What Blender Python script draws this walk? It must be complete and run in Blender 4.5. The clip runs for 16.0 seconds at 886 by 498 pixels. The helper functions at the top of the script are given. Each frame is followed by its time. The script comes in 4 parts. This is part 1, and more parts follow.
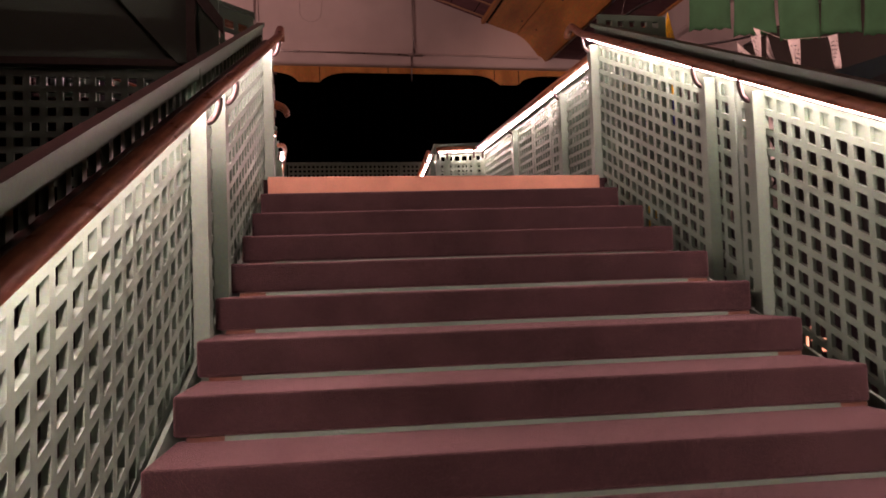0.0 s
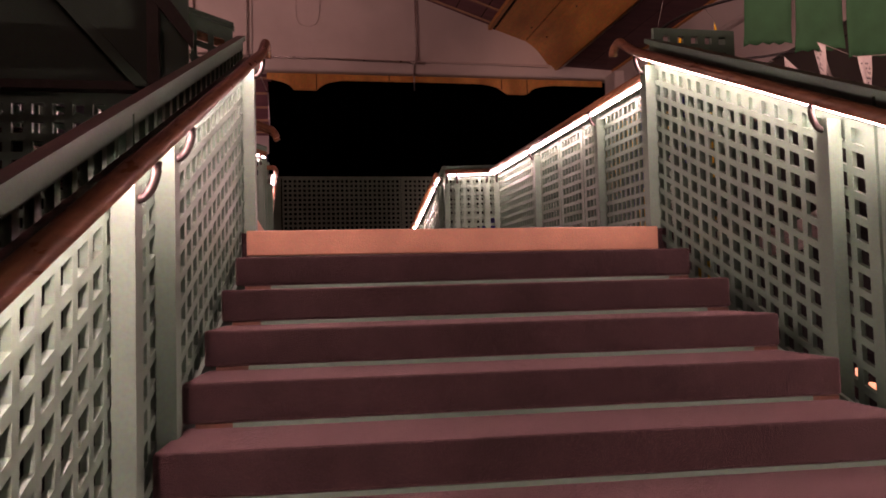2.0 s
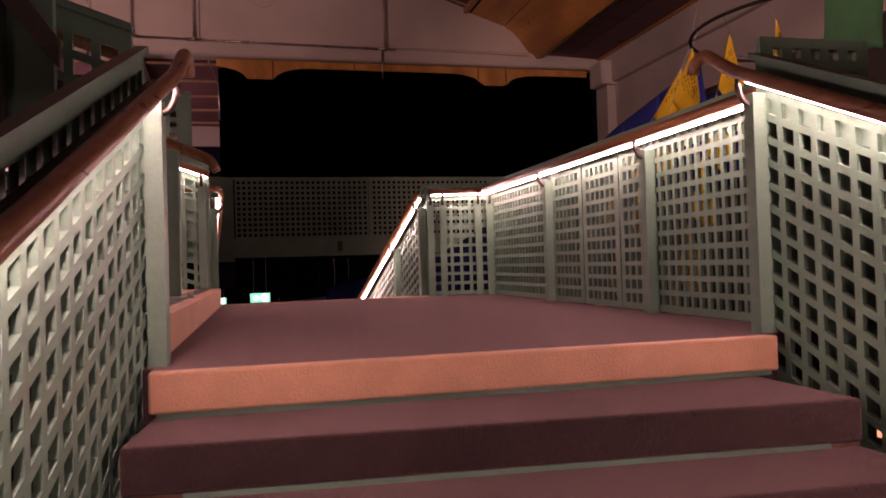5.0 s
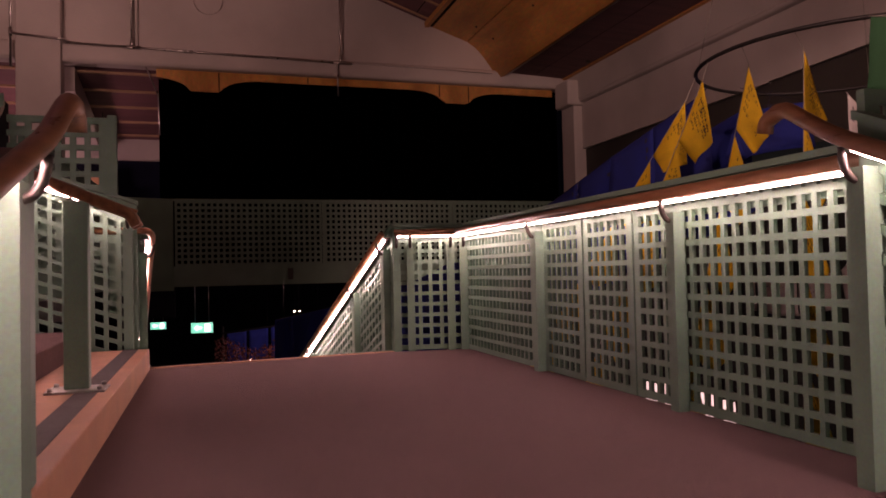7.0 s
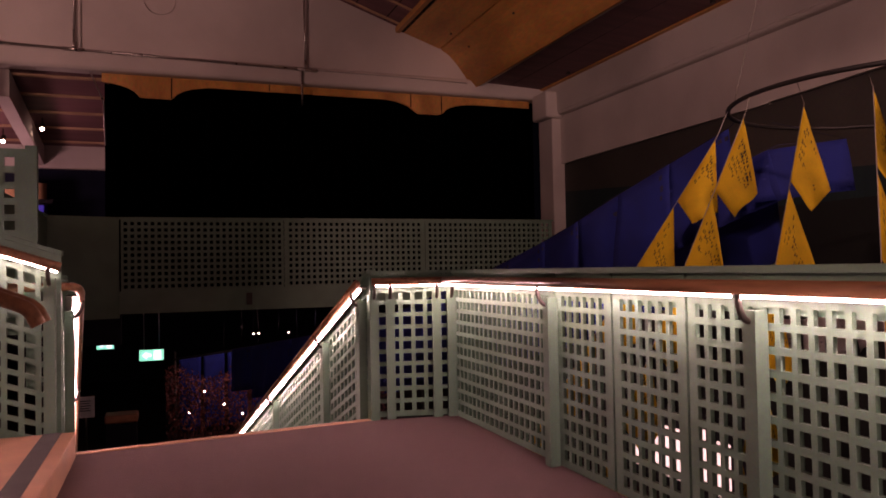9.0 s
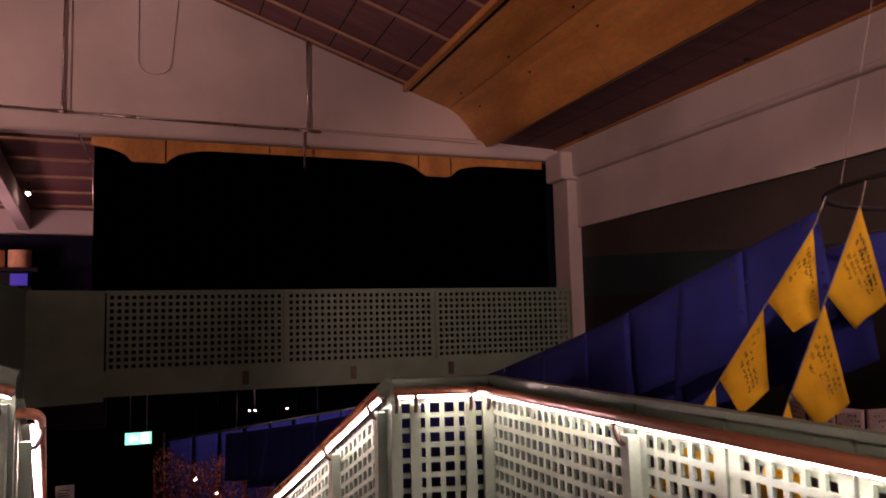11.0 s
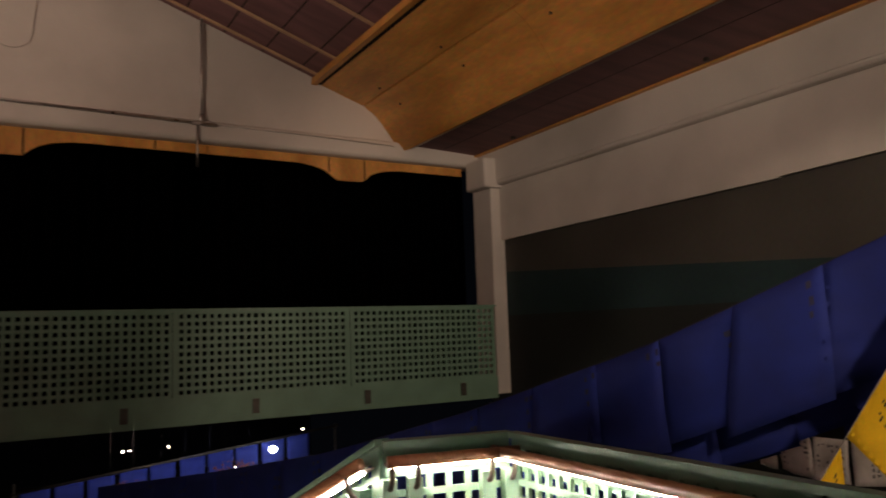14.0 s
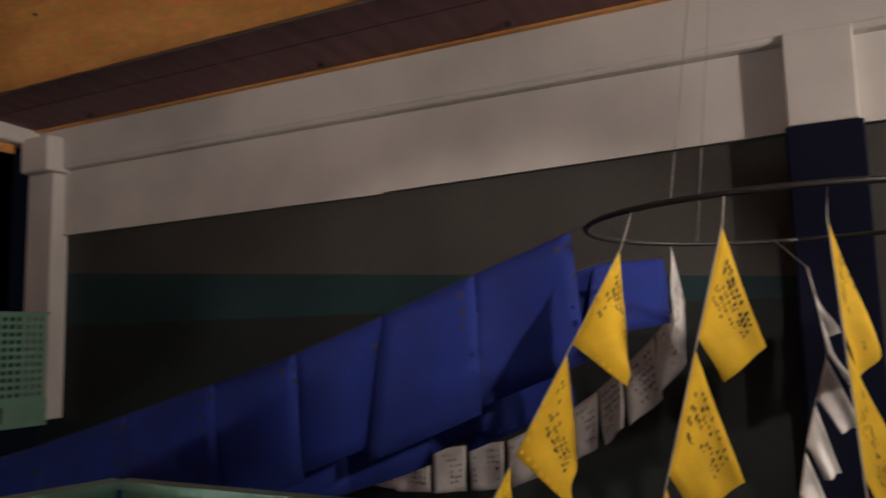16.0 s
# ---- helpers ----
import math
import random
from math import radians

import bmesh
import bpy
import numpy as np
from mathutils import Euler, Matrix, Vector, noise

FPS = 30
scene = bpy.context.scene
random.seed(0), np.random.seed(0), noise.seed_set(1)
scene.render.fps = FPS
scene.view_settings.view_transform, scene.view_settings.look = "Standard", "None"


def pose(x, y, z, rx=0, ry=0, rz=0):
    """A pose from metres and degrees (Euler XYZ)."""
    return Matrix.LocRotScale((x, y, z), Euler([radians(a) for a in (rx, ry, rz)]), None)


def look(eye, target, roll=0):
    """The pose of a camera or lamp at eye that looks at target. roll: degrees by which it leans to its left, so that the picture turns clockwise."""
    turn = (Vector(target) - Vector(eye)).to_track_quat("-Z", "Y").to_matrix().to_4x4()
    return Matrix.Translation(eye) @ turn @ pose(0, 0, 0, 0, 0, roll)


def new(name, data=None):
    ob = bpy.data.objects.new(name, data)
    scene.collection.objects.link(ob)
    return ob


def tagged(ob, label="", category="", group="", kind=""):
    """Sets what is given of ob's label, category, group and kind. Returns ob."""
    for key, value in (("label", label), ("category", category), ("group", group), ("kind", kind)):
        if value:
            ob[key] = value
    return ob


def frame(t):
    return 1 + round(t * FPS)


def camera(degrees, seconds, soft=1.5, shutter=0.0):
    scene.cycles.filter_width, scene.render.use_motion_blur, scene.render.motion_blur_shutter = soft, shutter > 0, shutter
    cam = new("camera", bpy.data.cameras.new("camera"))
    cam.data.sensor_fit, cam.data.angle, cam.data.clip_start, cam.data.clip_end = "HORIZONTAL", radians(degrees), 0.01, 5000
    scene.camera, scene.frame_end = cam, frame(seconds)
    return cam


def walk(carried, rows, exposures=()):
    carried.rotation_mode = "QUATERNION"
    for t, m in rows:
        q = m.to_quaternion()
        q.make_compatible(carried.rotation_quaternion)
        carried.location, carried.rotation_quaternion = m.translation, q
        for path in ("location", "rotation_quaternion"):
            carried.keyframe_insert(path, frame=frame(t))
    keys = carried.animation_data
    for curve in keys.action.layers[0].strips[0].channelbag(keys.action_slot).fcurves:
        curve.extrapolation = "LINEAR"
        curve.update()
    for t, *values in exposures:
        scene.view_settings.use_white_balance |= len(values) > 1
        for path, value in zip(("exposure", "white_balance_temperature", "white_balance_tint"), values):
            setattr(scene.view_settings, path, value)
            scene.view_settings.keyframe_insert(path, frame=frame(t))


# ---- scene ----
cam = camera(61.4, 16.0, soft=1.7, shutter=0.4)
METRES, EYE, TILT, LEAN, TURN = 8.0, 1.5, 0.0, 0.0, -10.5
ROWS = [
    (0.0, 0.0, 0.0, 0.0, 0.08, 2.52, 1.86),
    (0.5, -0.0093, 0.0309, 0.0094, 0.12, 2.5, 2.12),
    (1.0, -0.0126, 0.0606, 0.021, -0.52, 2.41, 2.19),
    (1.5, -0.0095, 0.0905, 0.0405, 0.67, 3.27, 1.73),
    (2.0, -0.0162, 0.1217, 0.0516, -0.18, 2.72, 1.48),
    (2.5, -0.0188, 0.1501, 0.059, -0.52, 2.34, 1.23),
    (3.0, -0.0178, 0.18, 0.0751, -0.52, 1.57, 1.25),
    (3.5, -0.0307, 0.2115, 0.087, -1.48, 0.96, 1.5),
    (4.0, -0.0308, 0.2415, 0.0994, -1.71, 0.89, 1.73),
    (6.5, -0.0527, 0.3855, 0.1660, -6.56, 1.58, 1.33),
    (7.0, -0.0511, 0.4091, 0.174, -6.98, 1.65, 1.32),
    (7.5, -0.0485, 0.4331, 0.1857, -6.75, 1.46, 1.34),
    (8.0, -0.0569, 0.4632, 0.1984, -8.1, 1.28, 1.39),
    (10.5, -0.0608, 0.5958, 0.2611, -10.6, 3.75, 1.37),
    (11.0, -0.0709, 0.6247, 0.2706, -10.28, 5.41, 1.35),
    (11.5, -0.0853, 0.6503, 0.2855, -9.59, 5.81, 1.53),
    (12.0, -0.086, 0.6784, 0.2838, -9.31, 6.55, 1.65),
    (12.5, -0.0858, 0.7109, 0.286, -9.35, 7.04, 1.85),
    (13.0, -0.1088, 0.7408, 0.2857, -11.04, 6.54, 1.98),
    (13.5, -0.1235, 0.7667, 0.2862, -14.38, 6.46, 2.01),
    (14.0, -0.1174, 0.8033, 0.2858, -20.01, 6.26, 1.9),
    (14.5, -0.1151, 0.8324, 0.285, -27.22, 6.4, 1.8),
    (15.0, -0.1225, 0.8655, 0.2852, -35.06, 6.63, 1.6),
    (15.5, -0.119, 0.8866, 0.283, -43.18, 6.44, 1.32),
    (16.0, -0.1069, 0.9036, 0.2848, -53.04, 6.39, 1.39),
]

# ---- camera ----
EXPOSURES = [(0.0, -0.3, 7850, 60), (2.0, -0.5, 7850, 60), (4.0, -0.54, 7950, 60), (6.5, -0.84, 7900, 55), (8.0, -0.92, 7950, 57), (10.5, -0.35, 8000, 63), (11.2, -0.3, 7750, 57), (12.5, -0.12, 7200, 13), (14.0, 0.08, 7200, 4), (15.0, 0.3, 6500, 1), (16.0, 0.5, 5750, -3)]
walk(cam, [(t, pose(0, 0, EYE, TILT, LEAN, TURN) @ pose(METRES * x, METRES * y, METRES * z, 90 + pitch, roll, yaw)) for t, x, y, z, yaw, pitch, roll in ROWS],
     EXPOSURES)

# ---- world and lights ----
world = bpy.data.worlds.new("night")
scene.world = world
world.use_nodes = True
world.node_tree.nodes["Background"].inputs["Color"].default_value = (0.25, 0.3, 0.5, 1)
world.node_tree.nodes["Background"].inputs["Strength"].default_value = 0.004


def area_lamp(name, eye, target, size, power, colour, size_y=None):
    data = bpy.data.lights.new(name, "AREA")
    data.energy, data.color, data.size = power, colour, size
    if size_y:
        data.shape, data.size_y = "RECTANGLE", size_y
    ob = new(name, data)
    ob.matrix_world = look(eye, target)
    return ob


WARM = (1.0, 0.74, 0.62)
# added upward fill for gable and roof, with no visible source
area_lamp("hall_fill", (-3.4, 9.9, 5.6), (-2.1, 12.1, 14.6), 1.4, 330, WARM)
# weak fill added from behind to lift the darkest surfaces
area_lamp("south_fill", (-3.0, -5.5, 7.6), (0.5, 6.0, 2.5), 1.5, 22, WARM)
# unseen spots: one throws the pilaster's shadow, one is added to brighten the flags
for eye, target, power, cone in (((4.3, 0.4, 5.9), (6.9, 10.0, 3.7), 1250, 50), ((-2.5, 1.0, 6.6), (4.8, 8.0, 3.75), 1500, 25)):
    beam_light = bpy.data.lights.new("unseen_spot", "SPOT")
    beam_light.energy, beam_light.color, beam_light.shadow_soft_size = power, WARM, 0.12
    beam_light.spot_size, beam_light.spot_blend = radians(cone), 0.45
    new("unseen_spot", beam_light).matrix_world = look(eye, target)


# ---- materials ----
def material(name, base, rough=0.6, metal=0.0, dark=0.75, scale=6.0, fine=60.0, bump=0.15, bump_scale=None, second=None, stretch=(1, 1, 1), spec=0.5, grain=0.35):
    """A surface with variation at two scales and fine relief."""
    m = bpy.data.materials.new(name)
    m.use_nodes = True
    nt = m.node_tree
    n, l = nt.nodes, nt.links
    b = n["Principled BSDF"]
    b.inputs["Roughness"].default_value = rough
    b.inputs["Metallic"].default_value = metal
    b.inputs["Specular IOR Level"].default_value = spec
    co = n.new("ShaderNodeTexCoord")
    mp = n.new("ShaderNodeMapping")
    mp.inputs["Scale"].default_value = stretch
    l.new(co.outputs["Object"], mp.inputs["Vector"])
    big = n.new("ShaderNodeTexNoise")
    big.inputs["Scale"].default_value, big.inputs["Detail"].default_value = scale, 5
    small = n.new("ShaderNodeTexNoise")
    small.inputs["Scale"].default_value, small.inputs["Detail"].default_value = fine, 3
    for k in (big, small):
        l.new(mp.outputs["Vector"], k.inputs["Vector"])
    mix = n.new("ShaderNodeMix")
    mix.data_type = "RGBA"
    other = second or tuple(c * dark for c in base)
    mix.inputs["A"].default_value, mix.inputs["B"].default_value = (*other, 1), (*base, 1)
    ramp = n.new("ShaderNodeMapRange")
    ramp.inputs["From Min"].default_value, ramp.inputs["From Max"].default_value = 0.35, 0.65
    l.new(big.outputs["Fac"], ramp.inputs["Value"])
    l.new(ramp.outputs["Result"], mix.inputs["Factor"])
    mul = n.new("ShaderNodeMix")
    mul.data_type, mul.blend_type = "RGBA", "MULTIPLY"
    mul.inputs["Factor"].default_value = grain
    l.new(mix.outputs["Result"], mul.inputs["A"])
    l.new(small.outputs["Color"], mul.inputs["B"])
    gain = n.new("ShaderNodeMix")
    gain.data_type, gain.blend_type = "RGBA", "MULTIPLY"
    gain.inputs["Factor"].default_value = 1.0
    gain.inputs["B"].default_value = (1 + grain * 0.6,) * 3 + (1,)
    l.new(mul.outputs["Result"], gain.inputs["A"])
    l.new(gain.outputs["Result"], b.inputs["Base Color"])
    bp = n.new("ShaderNodeBump")
    bp.inputs["Strength"].default_value, bp.inputs["Distance"].default_value = bump, 0.01
    l.new(small.outputs["Fac"], bp.inputs["Height"])
    l.new(bp.outputs["Normal"], b.inputs["Normal"])
    rr = n.new("ShaderNodeMapRange")
    rr.inputs["To Min"].default_value, rr.inputs["To Max"].default_value = max(rough - 0.1, 0.02), min(rough + 0.12, 1)
    l.new(big.outputs["Fac"], rr.inputs["Value"])
    l.new(rr.outputs["Result"], b.inputs["Roughness"])
    return m


def glowing(name, colour, strength, base=0.8):
    m = bpy.data.materials.new(name)
    m.use_nodes = True
    b = m.node_tree.nodes["Principled BSDF"]
    b.inputs["Base Color"].default_value = (base, base, base, 1)
    b.inputs["Emission Color"].default_value = (*colour, 1)
    b.inputs["Emission Strength"].default_value = strength
    return m


GREEN = material("sage_green_paint", (0.17, 0.31, 0.232), 0.45, dark=0.85, scale=3, fine=90, bump=0.05)
CARPET = material("maroon_carpet", (0.060, 0.036, 0.035), 0.95, dark=0.62, scale=5, fine=260, bump=0.9, spec=0.1, grain=0.6)
pile = CARPET.node_tree.nodes["Principled BSDF"]
pile.inputs["Sheen Weight"].default_value, pile.inputs["Sheen Roughness"].default_value = 0.72, 0.42
pile.inputs["Sheen Tint"].default_value = (0.70, 0.48, 0.465, 1)
WOOD_RAIL = material("varnished_rail_wood", (0.32, 0.15, 0.075), 0.3, dark=0.6, scale=4, fine=40, bump=0.05, stretch=(8, 0.6, 8))
NOSING = material("tan_ribbed_nosing", (0.62, 0.33, 0.20), 0.6, dark=0.85, scale=5, fine=150, bump=0.3)
RISER_WOOD = material("worn_brown_riser_wood", (0.22, 0.11, 0.07), 0.7, dark=0.6, scale=9, fine=90, bump=0.2)
STRIP = material("grey_grip_strip", (0.12, 0.11, 0.11), 0.8, scale=8, fine=300, bump=0.4)
WALL = material("white_painted_wall", (0.74, 0.70, 0.66), 0.8, dark=0.75, scale=0.55, fine=26, bump=0.03, grain=0.08)
ROOF = material("purple_stained_boards", (0.23, 0.115, 0.125), 0.7, dark=0.7, scale=1.5, fine=25, bump=0.15, stretch=(0.6, 4, 1))
BATTEN = material("pale_batten_wood", (0.58, 0.38, 0.24), 0.7, scale=3, fine=40)
ORANGE = material("orange_plywood", (0.80, 0.40, 0.115), 0.42, scale=1.1, fine=14, bump=0.05, second=(0.52, 0.235, 0.06), stretch=(2.2, 0.5, 1), grain=0.5)
STEEL = material("galvanised_steel", (0.6, 0.58, 0.56), 0.3, metal=1.0, dark=0.8, scale=10)
DARK_STEEL = material("dark_bracket_metal", (0.10, 0.09, 0.08), 0.4, metal=0.8, scale=10)
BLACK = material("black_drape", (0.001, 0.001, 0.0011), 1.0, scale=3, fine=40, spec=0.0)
DARK = material("dark_wall_paint", (0.02, 0.02, 0.024), 0.9, scale=2, spec=0.1)
FLOOR = material("dark_hall_carpet", (0.05, 0.035, 0.035), 0.95, scale=2, fine=200, bump=0.4, spec=0.1)
# flat tones that paint the reflections and dark glass of the window bays
GREY_GLASS = material("grey_glass_tone", (0.068, 0.066, 0.058), 0.6, scale=0.8, fine=20, spec=0.4)
TEAL_GLASS = material("teal_reflection_tone", (0.024, 0.050, 0.055), 0.6, scale=0.8, fine=20, spec=0.2)
BLACK_GLASS = material("black_glass_tone", (0.022, 0.027, 0.026), 0.6, scale=0.8, fine=20, spec=0.25)
NAVY = material("navy_column_paint", (0.010, 0.012, 0.030), 0.8, scale=2, spec=0.08)
YELLOW = material("yellow_flag_cloth", (0.80, 0.52, 0.02), 0.85, scale=6, fine=200, bump=0.2)
BLUE = material("blue_flag_cloth", (0.011, 0.027, 0.235), 0.85, scale=4, fine=200, bump=0.2)
GREENCLOTH = material("green_flag_cloth", (0.042, 0.20, 0.09), 0.85, scale=4, fine=200, bump=0.2)
WHITECLOTH = material("white_flag_cloth", (0.80, 0.78, 0.75), 0.85, scale=6, fine=200, bump=0.2)


def let_through(m, share):
    """Thin cloth passes some of the light that falls on its back."""
    nt = m.node_tree
    b, out = nt.nodes["Principled BSDF"], nt.nodes["Material Output"]
    glow = nt.nodes.new("ShaderNodeBsdfTranslucent")
    blend = nt.nodes.new("ShaderNodeMixShader")
    blend.inputs["Fac"].default_value = share
    nt.links.new(b.inputs["Base Color"].links[0].from_socket, glow.inputs["Color"])
    nt.links.new(b.outputs["BSDF"], blend.inputs[1])
    nt.links.new(glow.outputs["BSDF"], blend.inputs[2])
    nt.links.new(blend.outputs["Shader"], out.inputs["Surface"])


for cloth_paint, passed in ((YELLOW, 0.12), (BLUE, 0.2), (GREENCLOTH, 0.4), (WHITECLOTH, 0.12)):
    let_through(cloth_paint, passed)
INK = material("black_print", (0.02, 0.02, 0.02), 0.8, scale=20)
SEAM = material("dark_seam", (0.03, 0.018, 0.01), 0.9, scale=10)
DARK_CORD = material("dark_cord", (0.03, 0.03, 0.08), 0.8, scale=20)
CORD = material("pale_cord", (0.4, 0.38, 0.34), 0.8, scale=20)
PAINTED_CABLE = material("wall_painted_cable", (0.55, 0.50, 0.46), 0.7, scale=20)
RING = material("black_hoop_metal", (0.02, 0.02, 0.02), 0.5, scale=20)
LED = glowing("led_strip_glow", (1.0, 0.80, 0.765), 178.0)
EXIT = glowing("exit_sign_glow", (0.03, 0.75, 0.5), 2.5)
EXIT_WHITE = glowing("exit_sign_white", (0.7, 1.0, 0.95), 4.0)
SPOT_GLOW = glowing("spot_lamp_glow", (1.0, 0.8, 0.65), 30.0)


# ---- mesh helpers ----
def raw(name, verts, faces, mat, parent=None, smooth=False):
    me = bpy.data.meshes.new(name)
    me.from_pydata([tuple(v) for v in verts], [], [tuple(f) for f in faces])
    bm = bmesh.new()
    bm.from_mesh(me)
    bmesh.ops.recalc_face_normals(bm, faces=bm.faces)
    bm.to_mesh(me)
    bm.free()
    me.materials.append(mat)
    if smooth:
        for p in me.polygons:
            p.use_smooth = True
    ob = new(name, me)
    if parent:
        ob.parent = parent
    return ob


def block(name, lo, hi, mat, parent=None, bevel=0.0, segs=2):
    bm = bmesh.new()
    bmesh.ops.create_cube(bm, size=1)
    for v in bm.verts:
        v.co = [lo[k] + (v.co[k] + 0.5) * (hi[k] - lo[k]) for k in range(3)]
    if bevel:
        bmesh.ops.bevel(bm, geom=bm.edges[:], offset=bevel, segments=segs, affect="EDGES", profile=0.5)
    me = bpy.data.meshes.new(name)
    bm.to_mesh(me)
    bm.free()
    me.materials.append(mat)
    ob = new(name, me)
    if parent:
        ob.parent = parent
    return ob


def prism(name, outline, mat, parent=None, axis="y", lo=0.0, hi=1.0):
    """An outline in the plane across the axis, drawn out from lo to hi."""
    def place(a, b, c):
        return {"x": (c, a, b), "y": (a, c, b), "z": (a, b, c)}[axis]
    n = len(outline)
    verts = [place(a, b, lo) for a, b in outline] + [place(a, b, hi) for a, b in outline]
    faces = [tuple(range(n)), tuple(range(n, 2 * n))] + [(i, (i + 1) % n, n + (i + 1) % n, n + i) for i in range(n)]
    return raw(name, verts, faces, mat, parent)


def tube(name, path, radius, mat, parent=None, segs=12, squash=1.0):
    """A round bar along a line of points."""
    pts = [Vector(p) for p in path]
    verts, faces = [], []
    for i, p in enumerate(pts):
        d = (pts[min(i + 1, len(pts) - 1)] - pts[max(i - 1, 0)]).normalized()
        side = d.cross(Vector((0, 0, 1)))
        if side.length < 0.1:
            side = d.cross(Vector((0, 1, 0))) if abs(d.y) < 0.9 else d.cross(Vector((1, 0, 0)))
        side.normalize()
        up = side.cross(d).normalized()
        for k in range(segs):
            a = 2 * math.pi * k / segs
            verts.append(p + radius * (math.cos(a) * side + squash * math.sin(a) * up))
    for i in range(len(pts) - 1):
        for k in range(segs):
            q = (k + 1) % segs
            faces.append((i * segs + k, i * segs + q, (i + 1) * segs + q, (i + 1) * segs + k))
    faces.append(tuple(range(segs)))
    faces.append(tuple(range((len(pts) - 1) * segs, len(pts) * segs)))
    return raw(name, verts, faces, mat, parent, smooth=True)


def rounded(path, r=0.08, steps=5):
    """The same line with its inner corners rounded."""
    pts = [Vector(p) for p in path]
    out = [pts[0]]
    for a, b, c in zip(pts, pts[1:], pts[2:]):
        u, v = (a - b), (c - b)
        k = min(r, u.length * 0.45, v.length * 0.45)
        p, q = b + u.normalized() * k, b + v.normalized() * k
        for s in range(steps + 1):
            t = s / steps
            out.append((1 - t) ** 2 * p + 2 * t * (1 - t) * b + t * t * q)
    return out + [pts[-1]]


def beam(name, a, b, width, height, mat, parent=None, drop=0.0):
    """A flat bar from a to b, its top on the line."""
    a, b = Vector(a), Vector(b)
    d = (b - a).normalized()
    side = d.cross(Vector((0, 0, 1))).normalized() * width / 2
    up = Vector((0, 0, 1))
    verts = []
    for p in (a, b):
        for s, z in ((-1, -drop), (1, -drop), (1, -drop - height), (-1, -drop - height)):
            verts.append(p + s * side + up * z)
    return raw(name, verts, [(0, 1, 2, 3), (4, 5, 6, 7), (0, 1, 5, 4), (1, 2, 6, 5), (2, 3, 7, 6), (3, 0, 4, 7)], mat, parent)


def lattice(name, a, b, height, mat, parent=None, pitch=0.1, squeeze=1.0, hole=0.055, thick=0.03, rim=0.03, foot=0.03):
    """An upright plate from a to b (its lower edge), pierced by square holes in rows along that edge."""
    a, b = Vector(a), Vector(b)
    run = Vector((b.x - a.x, b.y - a.y, 0))
    length = run.length
    along = run / length
    slope = (b.z - a.z) / length
    across = along.cross(Vector((0, 0, 1))) * thick / 2

    def cuts(total, first, pitch, hole):
        n = max(int((total - 2 * first + pitch - hole) / pitch), 0)
        start = (total - n * pitch + pitch - hole) / 2
        out = [0.0]
        for i in range(n):
            out += [start + i * pitch, start + i * pitch + hole]
        return out + [total]
    us, vs = cuts(length, rim, pitch * squeeze, hole * squeeze), cuts(height, foot, pitch, hole)
    nu, nv = len(us), len(vs)
    verts = []
    for s in (-1, 1):
        for u in us:
            for v in vs:
                verts.append(a + along * u + Vector((0, 0, slope * u + v)) + s * across)

    def at(s, i, j):
        return s * nu * nv + i * nv + j

    def solid(i, j):
        return 0 <= i < nu - 1 and 0 <= j < nv - 1 and not (i % 2 == 1 and j % 2 == 1)
    faces = []
    for i in range(nu - 1):
        for j in range(nv - 1):
            if not solid(i, j):
                continue
            for s in (0, 1):
                faces.append((at(s, i, j), at(s, i + 1, j), at(s, i + 1, j + 1), at(s, i, j + 1)))
            for (di, dj, p, q) in ((-1, 0, (i, j), (i, j + 1)), (1, 0, (i + 1, j), (i + 1, j + 1)), (0, -1, (i, j), (i + 1, j)), (0, 1, (i, j + 1), (i + 1, j + 1))):
                if not solid(i + di, j + dj):
                    faces.append((at(0, *p), at(0, *q), at(1, *q), at(1, *p)))
    return raw(name, verts, faces, mat, parent)


def thing(name, label, category, group="", kind="", at=(0, 0, 0)):
    ob = new(name)
    ob.location = at
    ob.empty_display_size = 0.1
    return tagged(ob, label, category, group, kind)

# ---- plan ----
RUN, RISE = 0.344, 0.15
EDGE_Y, TOP = 4.904, 2.213          # the landing's front nosing and its height
XL, XR = -0.225, 2.04               # the flight's carpeted width at the landing
FLARE = 0.084                       # the west side opens out downwards by this much a metre
GROUND = TOP - 15 * RISE
SKEW = 0.07                         # brings the treads' east end forward to fit the camera's view
XS = 1.955                          # the treads' east end, drawn in to fit the same view
TURN_DOWN = 6.3                     # the far flight's turn, degrees
SLOPE = RISE / RUN
L_END, R_END = Vector((-0.25, 9.28, TOP)), Vector((1.70, 9.50, TOP))
DOWN = Vector((-math.sin(radians(TURN_DOWN)), math.cos(radians(TURN_DOWN)), 0))


def west(y, x=XL):
    return x - FLARE * (EDGE_Y - y)


def on_slope(y):
    return TOP + (y - EDGE_Y) * SLOPE


